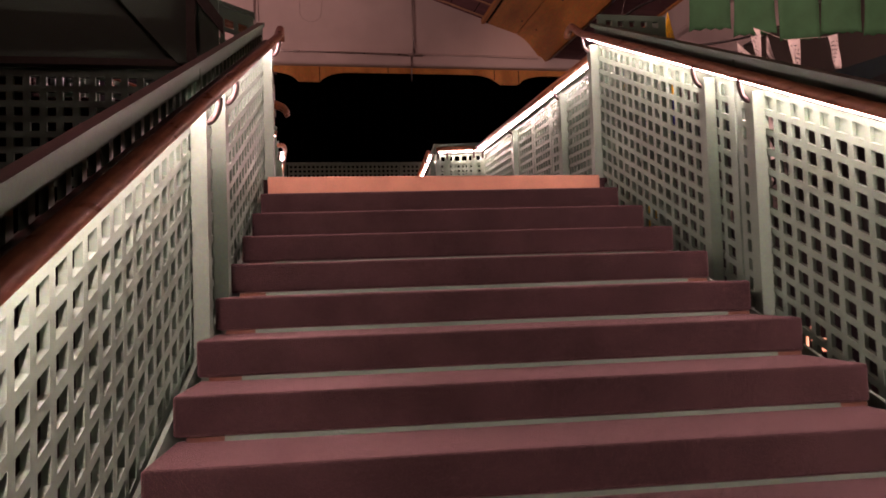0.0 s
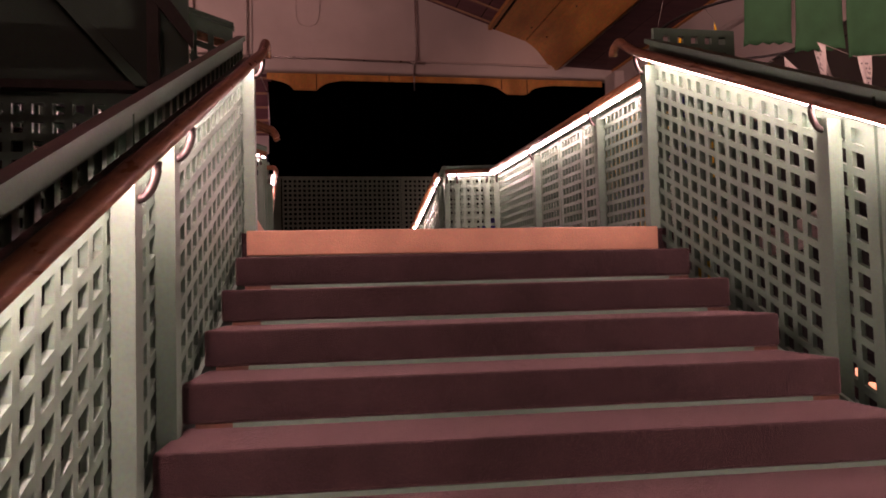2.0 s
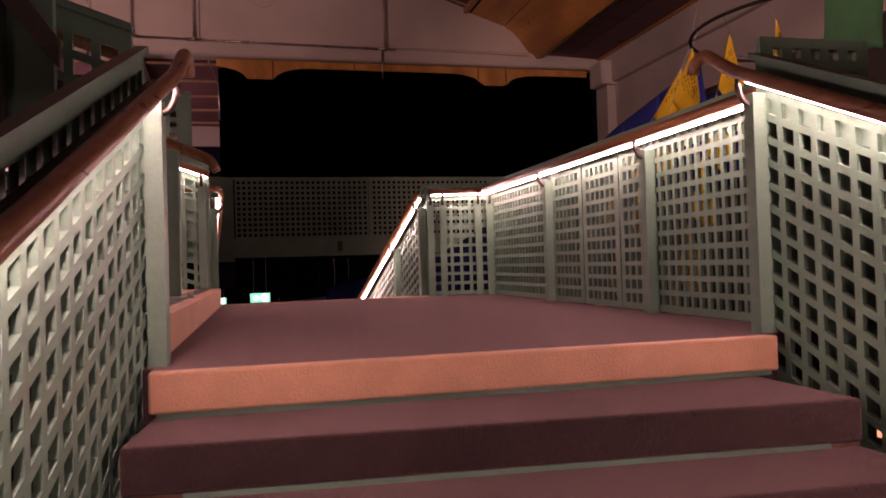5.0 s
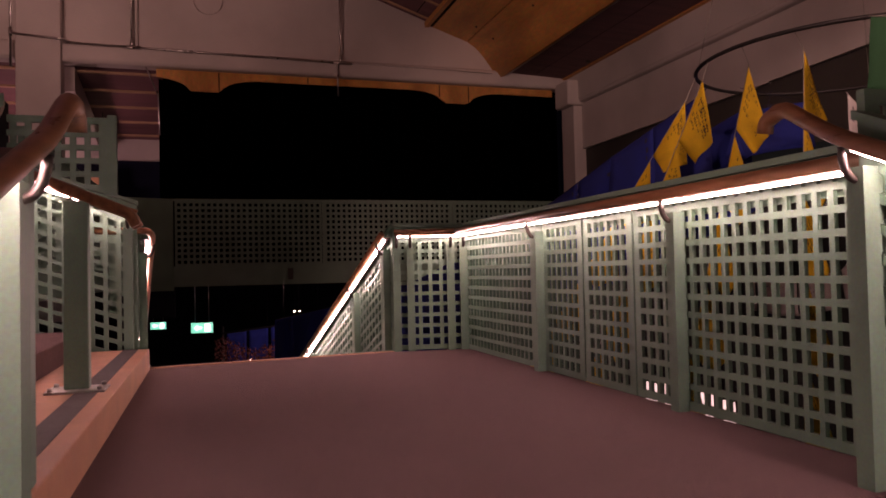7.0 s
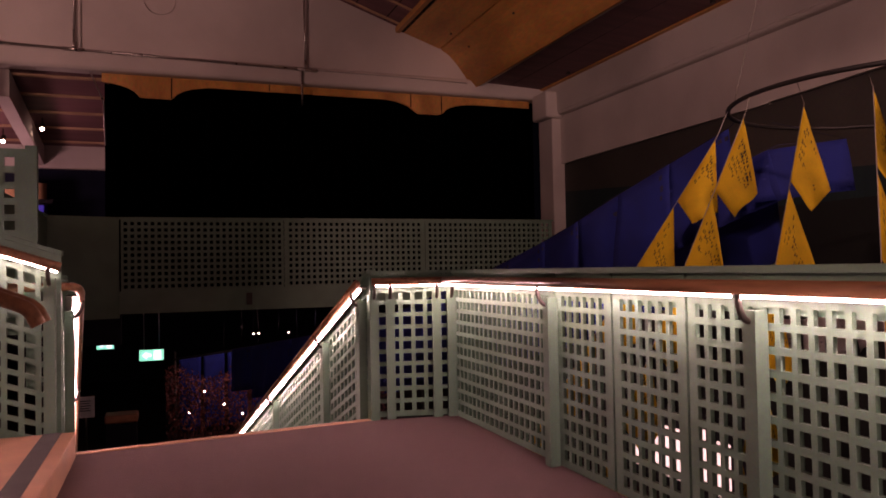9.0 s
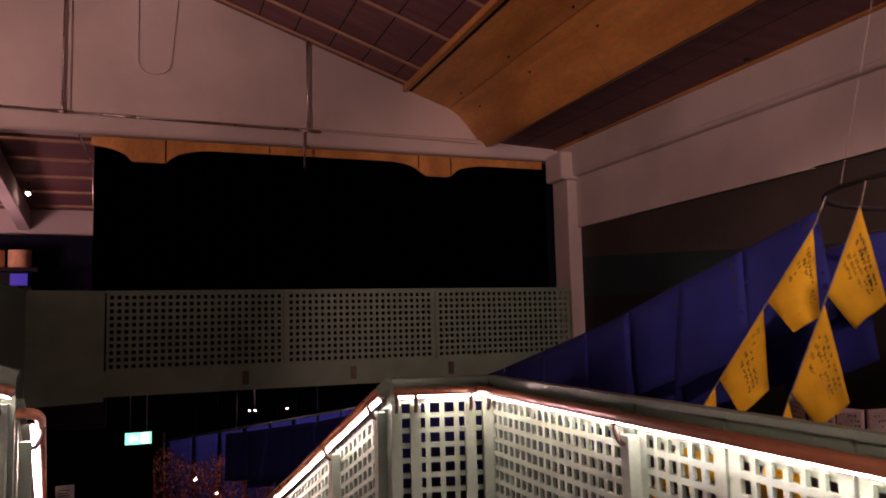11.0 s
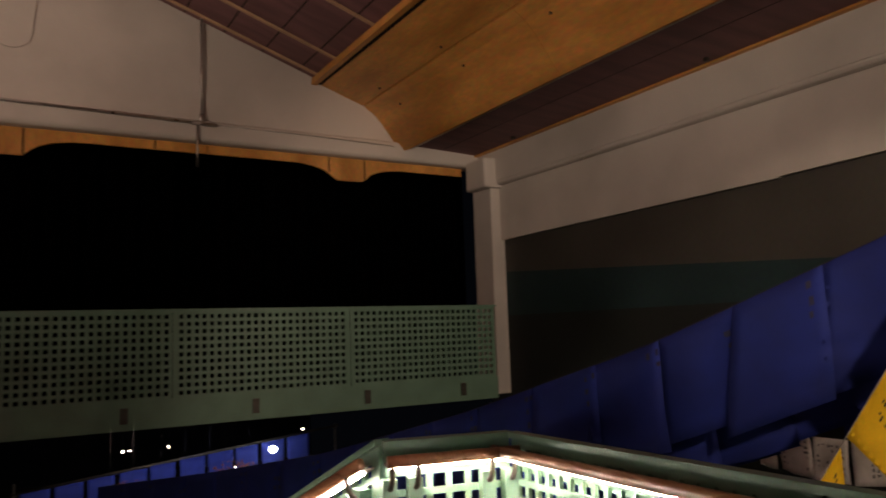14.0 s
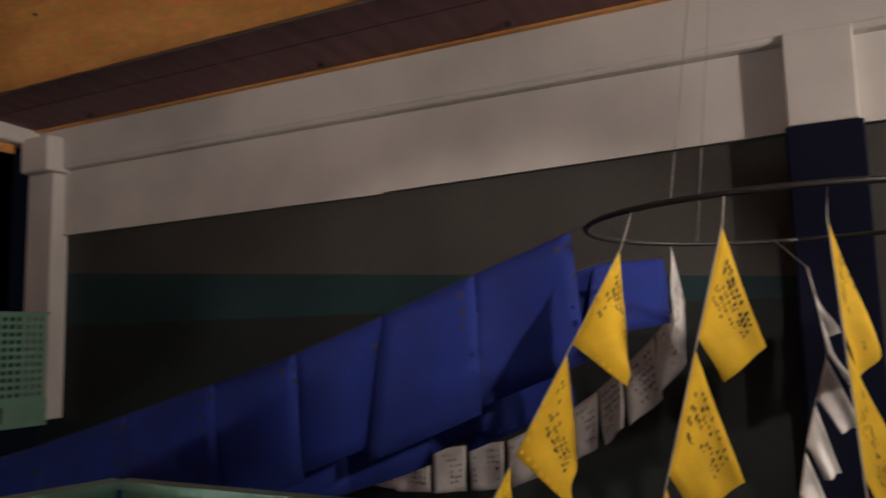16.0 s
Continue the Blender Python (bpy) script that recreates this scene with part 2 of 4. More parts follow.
# ---- shell of the hall ----
def shell():
    floor = block("floor", (-12, -8, GROUND - 0.3), (9, 30, GROUND), FLOOR)
    tagged(floor, "dark carpeted floor of the lower hall", "floor", kind="structure")
    s = dict(kind="structure")
    tagged(block("wall_south", (-12, -8.3, GROUND), (9, -8, 10), DARK), "dark painted end wall behind the stair", "wall", **s)
    tagged(block("wall_west", (-12.3, -8, GROUND), (-12, 30, 10), DARK), "dark painted far side wall", "wall", **s)
    tagged(block("wall_north_far", (-12, 30, GROUND), (9, 30.3, 10), DARK), "dark wall of the far hall", "wall", **s)
    # roof: one long slope that falls towards the east wall
    ridge, eave, k = (-2.6, 10.14), (7.45, 6.63), 0.12
    tagged(prism("ceiling", [ridge, eave, (eave[0], eave[1] + k), (ridge[0], ridge[1] + k)], ROOF, axis="y", lo=-8, hi=17.3),
           "purple-stained boarded roof slope with pale battens", "ceiling", **s)
    tagged(prism("ceiling_west", [(-12, 6.9), ridge, (ridge[0], ridge[1] + k), (-12, 6.9 + k)], ROOF, axis="y", lo=-8, hi=17.3),
           "purple-stained boarded roof slope", "ceiling", **s)
    # gable wall above the drapes
    tagged(prism("wall_north", [(-12, 6.86), (7.45, 6.86), (-2.6, 10.16)], WALL, axis="y", lo=17.05, hi=17.3),
           "white-painted gable wall above the dark opening", "wall", **s)
    tagged(block("beam_north", (-12, 16.93, 6.53), (7.45, 17.3, 6.84), WALL, bevel=0.07, segs=4), "white-painted beam along the foot of the gable", "beam", **s)


def roof_battens():
    for y in (16.83, 16.1, 14.8, 13.56, 12.3, 11.05, 9.8, 8.55, 7.3):
        a, b = (-1.2, 9.62), (4.4, 7.68)
        w, h = 0.05, 0.03
        verts = [(a[0], y - w / 2, a[1]), (a[0], y + w / 2, a[1]), (b[0], y + w / 2, b[1]), (b[0], y - w / 2, b[1])]
        verts += [(x, yy, z - h) for x, yy, z in verts]
        tagged(raw("ceiling_batten", verts, [(0, 1, 2, 3), (4, 5, 6, 7), (0, 1, 5, 4), (1, 2, 6, 5), (2, 3, 7, 6), (3, 0, 4, 7)], BATTEN),
               "pale wooden batten fixed under the purple roof boards", "batten", "roof battens", "structure")


def roof_joints():
    """Dark joints between the roof boards, which run along the hall."""
    for k in range(10):
        x = -1.0 + 0.56 * k
        z = 9.01 - 0.3492 * (x - 0.64)
        tagged(prism("ceiling_joint", [(x, z - 0.004), (x + 0.02, z - 0.011), (x + 0.02, z + 0.002), (x, z + 0.009)], SEAM, axis="y", lo=3, hi=17.03), "dark joint between purple roof boards", "joint", "roof joints", "structure")


def roof_panels():
    """The orange plywood soffit under the roof slope."""
    def strip(name, outline, parent, lo, hi):
        under = [(x, z - 0.03) for x, z in reversed(outline)]
        return prism(name, outline + under, ORANGE, parent, "y", lo, hi)
    root = thing("wooden_soffit", "orange varnished plywood soffit panels under the roof", "soffit", kind="structure")
    cuts = [17.04, 13.0, 9.0, 5.0, 1.0, -3.0]
    curve = [(5.14, 7.41), (5.30, 7.31), (5.44, 7.17), (5.57, 7.00), (5.69, 6.84), (5.785, 6.725)]
    for hi, lo in zip(cuts, cuts[1:]):
        strip("panel", [(4.385, 7.67), (5.115, 7.42)], root, lo + 0.004, hi)
        strip("panel", curve, root, lo + 0.004, hi)
    prism("seam", [(5.10, 7.43), (5.15, 7.41), (5.15, 7.405), (5.10, 7.425)], SEAM, root, "y", -3, 17.03)
    prism("seam", [(4.345, 7.672), (4.415, 7.648), (4.415, 7.62), (4.345, 7.645)], SEAM, root, "y", -3, 17.03)
    prism("edge_lip", [(5.808, 6.718), (5.845, 6.712), (5.845, 6.74), (5.808, 6.74)], ORANGE, root, "y", -3, 17.03)
    prism("fascia_board", [(5.78, 6.80), (7.13, 6.74), (7.13, 6.755), (5.78, 6.82)], ROOF, root, "y", -3, 17.03)
    prism("seam", [(5.787, 6.725), (5.806, 6.72), (5.806, 6.74), (5.787, 6.745)], SEAM, root, "y", -3, 17.03)
    tube("cable_tube", [(5.90, -3, 6.745), (5.90, 17.03, 6.745)], 0.022, STEEL, root, 8)
    for x in (6.48,):
        z = 6.80 - (x - 5.78) * 0.0444
        prism("board_joint", [(x, z - 0.003), (x + 0.008, z - 0.0035), (x + 0.008, z + 0.004), (x, z + 0.005)], SEAM, root, "y", -3, 17.03)
    block("foot_trim", (7.13, -3, 6.712), (7.204, 17.03, 6.737), ORANGE, root)
    for y in (15.6, 11.9, 9.7, 7.2):
        block("clip", (6.98, y, 6.70), (7.03, y + 0.05, 6.742), DARK_STEEL, root)
    block("edge_trim", (4.26, -3, 7.61), (4.345, 17.03, 7.71), ORANGE, root)


def east_wall():
    s = dict(kind="structure")
    tagged(block("beam_east_upper", (7.205, -8, 6.205), (7.8, 17.05, 6.735), WALL, bevel=0.012), "white-painted upper beam along the window wall", "beam", **s)
    tagged(prism("beam_east_lower", [(17.05, 5.24), (11.39, 5.288), (11.39, 5.303), (7.1, 5.40), (-8, 5.40), (-8, 6.203), (17.05, 6.203)], WALL, axis="x", lo=7.33, hi=7.8),
           "white-painted lintel over the dark window bays", "wall", **s)
    tagged(prism("moulding_east", [(7.215, 6.204), (7.212, 6.178), (7.228, 6.152), (7.262, 6.142), (7.33, 6.142), (7.33, 6.204)], WALL, axis="y", lo=-8, hi=16.4),
           "white-painted moulding along the foot of the upper beam", "trim", **s)
    tagged(block("pilaster_corner", (7.15, 16.52, 2.75), (7.8, 17.05, 6.20), WALL, bevel=0.02), "white-painted corner pilaster", "pilaster", **s)
    tagged(block("corner_cap", (6.98, 16.42, 6.10), (7.5, 17.0, 6.60), WALL, bevel=0.04), "white plaster corner block under the beam", "pilaster", **s)
    tagged(block("pilaster_mid", (7.18, 6.83, 5.41), (7.8, 7.36, 6.203), WALL, bevel=0.015), "white-painted pilaster head between window bays", "pilaster", **s)
    tagged(block("column_mid", (7.20, 6.80, GROUND), (7.8, 7.38, 5.41), NAVY, bevel=0.015), "navy-painted column between window bays", "column", **s)
    # dark panels in place of the bays' glass, its reflections painted as tones
    tagged(prism("wall_east_grey", [(7.38, 4.18), (16.52, 4.72), (16.52, 5.45), (7.38, 5.45)], GREY_GLASS, axis="x", lo=7.40, hi=7.8), "dark grey panel painting the reflection in the window bay", "wall", **s)
    tagged(prism("wall_east_teal", [(7.38, 4.0), (16.52, 4.0), (16.52, 4.72), (7.38, 4.18)], TEAL_GLASS, axis="x", lo=7.40, hi=7.8), "dark teal band painting a reflection across the window bay", "wall", **s)
    tagged(block("wall_east_black", (7.40, 7.38, GROUND), (7.8, 17.05, 4.0), BLACK_GLASS), "near-black panel standing for the dark glass under the teal band", "wall", **s)
    tagged(block("wall_east_south", (7.40, -8, GROUND), (7.8, 6.8, 5.45), GREY_GLASS), "dark grey panel standing for the glass of the next window bay", "wall", **s)


# ---- stairs ----
def wedge(name, y0, y1, x0, x1, z0, z1, mat, root, bevel=0.0):
    """A block whose west end follows the splay of the flight, its front skewed to fit the camera's view."""
    ob = block(name, (0, y0, z0), (1, y1, z1), mat, root)
    bm = bmesh.new()
    bm.from_mesh(ob.data)
    for v in bm.verts:
        v.co.x = west(v.co.y, x0) if v.co.x < 0.5 else x1
        v.co.y -= SKEW * (v.co.x - XL)
    if bevel:
        bmesh.ops.bevel(bm, geom=bm.edges[:], offset=bevel, segments=3, affect="EDGES", profile=0.5)
    bm.to_mesh(ob.data)
    bm.free()
    return ob


def main_flight():
    root = thing("staircase", "maroon-carpeted staircase with grey-green riser strips", "staircase", kind="structure", at=(0, 0, 0))
    for i in range(1, 15):
        y, z = EDGE_Y - i * RUN, TOP - i * RISE
        wedge("step", y, y + RUN + 0.05 + (0.16 if i == 1 else 0.0), XL, XS, z - 0.134, z, CARPET, root, 0.012)
        wedge("riser_strip", y + 0.007, y + RUN, XL + 0.16, XS - 0.11, z - RISE - 0.002, z - 0.1345, GREEN, root)
        wedge("riser_end", y + 0.012, y + RUN, XL + 0.04, XL + 0.159, z - RISE - 0.002, z - 0.136, RISER_WOOD, root)
        wedge("riser_end", y + 0.012, y + RUN, XS - 0.109, XS - 0.005, z - RISE - 0.002, z - 0.136, RISER_WOOD, root)
    for a, b, xa, xb in ((EDGE_Y - 15 * RUN, EDGE_Y, west(EDGE_Y - 15 * RUN) - 0.02, XL - 0.02), (EDGE_Y - 15 * RUN, EDGE_Y, XR + 0.015, XR + 0.015)):
        verts = []
        for w in (-0.008, 0.008):
            verts += [(xa + w, a, GROUND), (xb + w, b, TOP - 0.2), (xb + w, b, TOP - 0.42), (xa + w, a + 0.5, GROUND)]
        raw("stringer", verts, [(0, 1, 2, 3), (4, 5, 6, 7), (0, 1, 5, 4), (1, 2, 6, 5), (2, 3, 7, 6), (3, 0, 4, 7)], GREEN, root)


def landing():
    root = thing("landing", "maroon-carpeted landing with tan nosings", "landing", kind="structure")
    prism("deck", [(-0.30, EDGE_Y + 0.12), (XL, EDGE_Y + 0.12), (XL, EDGE_Y + 0.055), (XR, EDGE_Y + 0.055), (XR, EDGE_Y + 0.12), (2.34, EDGE_Y + 0.12), (2.34, 9.42), (R_END.x, R_END.y), (L_END.x, L_END.y)], CARPET, root, "z", TOP - 0.2, TOP - 0.004)
    block("front_nosing", (XL, EDGE_Y, TOP - 0.130), (XR, EDGE_Y + 0.055, TOP), NOSING, root, bevel=0.008)
    block("riser_strip", (XL + 0.02, EDGE_Y + 0.02, TOP - RISE), (XR - 0.02, EDGE_Y + 0.05, TOP - 0.131), GREEN, root)
    a, b = L_END, R_END
    verts = []
    for z in (TOP - 0.1, TOP + 0.002):
        verts += [(a.x, a.y, z), (b.x, b.y, z), tuple(b + DOWN * 0.06 + Vector((0, 0, z - TOP))), tuple(a + DOWN * 0.06 + Vector((0, 0, z - TOP)))]
    raw("far_nosing", verts, [(0, 1, 2, 3), (4, 5, 6, 7), (0, 1, 5, 4), (1, 2, 6, 5), (2, 3, 7, 6), (3, 0, 4, 7)], NOSING, root)


def far_flight():
    root = thing("far_staircase", "maroon-carpeted staircase that descends to the lower hall", "staircase", kind="structure")
    width = (R_END - L_END).length
    base = Matrix.Translation(L_END) @ Matrix.Rotation(radians(TURN_DOWN), 4, "Z")
    for i in range(1, 15):
        ob = block("step", (0.0, 0.0, -0.14), (width, RUN + 0.04, 0.0), CARPET, root, bevel=0.01)
        ob.matrix_basis = base @ Matrix.Translation((0, 0.02 + (i - 1) * RUN, -i * RISE))


def side_flight():
    """The wide flight that climbs west from the landing."""
    root = thing("side_staircase", "wide tan and maroon staircase that climbs off the landing", "staircase", kind="structure")
    y0, y1 = 5.28, 9.22
    block("first_tread", (-0.68, y0, TOP - 0.02), (-0.225, y1, TOP + RISE), NOSING, root, bevel=0.006)
    block("grip_strip", (-0.40, y0, TOP + RISE - 0.004), (-0.30, y1, TOP + RISE + 0.003), STRIP, root)
    for i in range(1, 6):
        x = -0.66 - (i - 1) * 0.36
        block("step", (x - 0.40, y0, TOP + i * RISE), (x, y1, TOP + (i + 1) * RISE), CARPET, root, bevel=0.012, segs=3)
    top = TOP + 6 * RISE
    block("upper_deck", (-6.0, 5.28, top - 0.25), (-2.45, 9.4, top), CARPET, root)
    block("corner_post", (-0.305, 5.40, TOP + RISE), (-0.235, 5.47, 3.22), GREEN, root, bevel=0.006)
    # sloping underside with its stringer
    prism("soffit", [(-0.30, TOP - 0.25), (-0.30, TOP), (-2.5, top - 0.25), (-2.5, top - 0.5)], DARK, root, "y", 5.25, 9.3)


# ---- railings ----
def bracket(root, p, inward, reach):
    """A curved metal arm from the post's head down and up to the underside of the handrail."""
    p, inward = Vector(p), Vector(inward)
    path = []
    for k in range(13):
        a = math.pi * k / 12
        path.append(p + inward * (reach + 0.012) * (1 - math.cos(a)) / 2 + Vector((0, 0, -0.088 - 0.048 * math.sin(a) + 0.062 * (k / 12) ** 2)))
    return tube("bracket", path, 0.013, DARK_STEEL, root, 8)


def railing(name, label, a, b, inward, posts, height=1.10, rail=1.0, foot=0.0, group="railings", led=True, extend_a=None, extend_b=None, gap=0.11, splits=(), hole_pitch=0.092, cap=0.075, tuck=0.036, gaps=(), thick=0.02, squeeze=1.0, backing=0.0):
    """A pierced railing over the line a to b (walking surface), with posts at the given shares, a wooden handrail on its inner side and a light strip under it."""
    a, b, inward = Vector(a), Vector(b), Vector(inward).normalized()
    root = thing(name, label, "railing", group, at=(a.x, a.y, a.z))
    inv = Matrix.Translation((-a.x, -a.y, -a.z))
    d = b - a
    marks = sorted(set([0.0, 1.0, *splits]))
    up = Vector((0, 0, 1))
    parts = []
    for s, e in zip(marks, marks[1:]):
        g = 0.008 / d.length
        parts.append(lattice("panel", a + d * (s + g) + up * foot, a + d * (e - g) + up * foot, height - 0.03 - foot, GREEN, root, pitch=hole_pitch, hole=hole_pitch * 0.665, thick=thick, squeeze=squeeze))
    flat = Vector((d.x, d.y, 0)).normalized()
    for s in posts:
        p = a + d * s + inward * 0.045
        o = flat * 0.032
        w = inward * 0.03
        q = [p - o - w, p + o - w, p + o + w, p - o + w]
        z0, z1 = foot - 0.02, rail - 0.085
        verts = [v + up * z0 for v in q] + [v + up * z1 for v in q]
        ob = raw("post", verts, [(0, 1, 2, 3), (4, 5, 6, 7), (0, 1, 5, 4), (1, 2, 6, 5), (2, 3, 7, 6), (3, 0, 4, 7)], GREEN, root)
        parts.append(ob)
        parts.append(bracket(root, p + up * rail, inward, gap - 0.045))
    if cap:
        parts.append(beam("cap", a + up * height, b + up * height, cap, 0.028, GREEN, root))
    if backing:
        out = inward * -(thick / 2 + 0.012)
        parts.append(beam("back_rail", a + up * (height - 0.029) + out, b + up * (height - 0.029) + out, 0.02, backing, GREEN, root))
    line = [a + inward * gap + up * rail, b + inward * gap + up * rail]
    ext = list(line)
    if extend_a:
        ext = [Vector(v) for v in extend_a] + ext
    if extend_b:
        ext = ext + [Vector(v) for v in extend_b]
    parts.append(tube("handrail", rounded(ext, 0.07), 0.027, WOOD_RAIL, root, 12))
    if led:
        lo, hi = line[0] + d * 0.004, line[1] - d * 0.004
        edges = [0.0, *gaps, 1.0]
        for s, e in zip(edges, edges[1:]):
            p, q = lo.lerp(hi, s) + d.normalized() * 0.015, lo.lerp(hi, e) - d.normalized() * 0.015
            back, mid = inward * -(tuck + 0.010), inward * -tuck
            parts.append(beam("light_channel", p + up * -0.0245 + back, q + up * -0.0245 + back, 0.004, 0.0165, DARK_STEEL, root))
            parts.append(beam("light_strip", p + up * -0.0305 + mid, q + up * -0.0305 + mid, 0.011, 0.0095, LED, root))
        # flat bar between handrail and panel, added to stop the strip's light going up
        wide = gap - thick / 2 - 0.022
        off = inward * -(0.01 + wide / 2)
        parts.append(beam("light_shield", lo + up * -0.016 + off, hi + up * -0.016 + off, wide, 0.008, DARK_STEEL, root))
    for ob in parts:
        ob.matrix_parent_inverse = inv
    return root


def railings():
    lab = "sage green pierced railing with wooden handrail and light strip"
    y0 = EDGE_Y - 14.6 * RUN
    # main flight, west and east sides
    xw = lambda y: -0.27 - FLARE * (5.0 - y)
    aL, bL = (xw(y0), y0, on_slope(y0)), (xw(5.16), 5.16, on_slope(5.16))
    n = bL[1] - y0
    share = lambda y: (y - y0) / n
    h = xw(5.3) + 0.11
    railing("stair_railing", lab, aL, bL, (1, FLARE * -1, 0), [share(y) for y in (0.9, 3.02, 3.42, 5.12)], foot=-0.24, height=0.985, rail=0.885,
            extend_b=[(h, 5.36, on_slope(5.36) + 0.93), (h, 5.46, on_slope(5.36) + 0.93), (h, 5.47, on_slope(5.36) + 0.87)], splits=[share(3.2)], gaps=[share(y) for y in (3.02, 3.42)], cap=0.046, hole_pitch=0.095)
    n = 5.10 - y0
    aR, bR = (2.135, y0, on_slope(y0)), (2.135, 5.10, on_slope(5.10))
    railing("stair_railing", lab, aR, bR, (-1, 0, 0), [share(y) for y in (0.9, 3.14, 3.55, 5.06)], foot=-0.24, height=1.06, rail=0.98,
            extend_b=[(2.025, 5.30, on_slope(5.30) + 1.02), (2.025, 5.38, on_slope(5.30) + 0.99), (2.025, 5.39, on_slope(5.30) + 0.95)], splits=[share(3.35)], gaps=[share(3.56)], backing=0.21)
    # landing, east side and the short return
    railing("landing_railing", lab, (2.345, 5.16, TOP), (2.345, 9.44, TOP), (-1, 0, 0), [(y - 5.12) / 4.32 for y in (6.29, 7.85)], splits=[0.37, 0.50, 0.632], gaps=[0.287, 0.632], hole_pitch=0.084, squeeze=0.89, rail=1.012, height=1.09, backing=0.15, cap=0.056)
    railing("landing_railing", lab, (2.345, 9.46, TOP), (1.74, 9.60, TOP), (-0.23, -0.97, 0), [0.04, 0.22, 0.78, 0.97], rail=1.012, height=1.09)
    # far flight
    d = DOWN
    a = Vector((1.74, 9.60, TOP))
    b = a + d * 5.0 + Vector((0, 0, -5.0 * SLOPE))
    railing("stair_railing", lab, a, b, (-1, 0, 0), [0.02, 0.2, 0.55, 0.95], foot=-0.2)
    a = Vector((-0.32, 9.40, TOP))
    b = a + d * 5.0 + Vector((0, 0, -5.0 * SLOPE))
    railing("stair_railing", lab, a, b, (1, 0, 0), [0.02, 0.4, 0.95], foot=-0.2, extend_a=[(-0.60, 9.33, TOP + 1.03), (-0.23, 9.33, TOP + 1.03)])
    # side flight
    hi = TOP + 6 * RISE
    railing("side_railing", lab, (-0.30, 9.30, TOP + RISE), (-2.5, 9.30, hi), (0, -1, 0), [0.03, 0.35, 0.7], foot=-0.14, gaps=[0.2])
    railing("side_railing", lab, (-0.31, 5.345, TOP + RISE), (-2.5, 5.345, hi), (0, 1, 0), [0.35, 0.7], foot=0.0, height=1.07, rail=0.97, led=False)
    # upright pierced panel that closes the corner between flight and landing
    root = thing("corner_screen", "dark green pierced screen panel at the stair head", "screen", at=(2.16, 5.125, GROUND))
    parts = [lattice("panel", (2.165, 5.125, TOP - 0.2), (2.70, 5.125, TOP - 0.2), 1.42, GREEN, root, pitch=0.092, hole=0.045, thick=0.03),
             block("post", (2.64, 5.145, GROUND), (2.70, 5.20, TOP + 1.2), GREEN, root)]
    for ob in parts:
        ob.matrix_parent_inverse = Matrix.Translation((-2.16, -5.125, -GROUND))


def gallery_bridge():
    """The pierced bridge that crosses the hall under the gable."""
    root = thing("gallery_bridge", "dark sage green pierced footbridge across the hall", "bridge", kind="structure")
    y = 16.3
    xs = [-0.32, 2.1, 4.5, 6.97]
    for a, b in zip(xs, xs[1:]):
        lattice("panel", (a + 0.005, y, 3.06), (b - 0.005, y, 3.06), 1.08, GREEN, root, pitch=0.095, hole=0.053)
    # dark plates stand for the recess-like dark patches along the fascia
    for x in (1.5, 3.1, 4.7, 6.3):
        block("bracket_plate", (x, y - 0.035, 2.80), (x + 0.09, y - 0.021, 2.99), DARK_STEEL, root)
    block("cap", (-0.34, y - 0.04, 4.14), (6.99, y + 0.04, 4.17), GREEN, root)
    block("fascia", (-0.34, y - 0.02, 2.72), (6.99, y + 0.05, 3.06), GREEN, root)
    block("deck", (-0.34, y + 0.05, 2.78), (6.99, 17.6, 2.95), DARK, root)
    # the splayed corner on the west
    verts = []
    for dz in (2.66, 4.17):
        verts += [(-0.34, y, dz), (-1.25, y - 0.35, dz), (-1.25, y - 0.29, dz), (-0.34, y + 0.05, dz)]
    raw("corner_panel", verts, [(0, 1, 2, 3), (4, 5, 6, 7), (0, 1, 5, 4), (1, 2, 6, 5), (2, 3, 7, 6), (3, 0, 4, 7)], GREEN, root)


def gallery_parapet():
    root = thing("gallery_parapet", "dark green solid parapet of the side gallery walkway", "parapet", kind="structure")
    for a, b in ((10.2, 12.1), (12.11, 14.0), (14.01, 15.94)):
        block("panel", (-1.29, a, 2.70), (-1.25, b, 4.14), GREEN, root)
        block("bracket_plate", (-1.249, b - 0.14, 2.82), (-1.235, b - 0.04, 2.98), GREEN, root)
    block("cap", (-1.31, 10.2, 4.14), (-1.23, 15.94, 4.17), GREEN, root)
    block("deck", (-3.4, 9.4, 2.76), (-1.291, 17.3, 2.94), DARK, root)


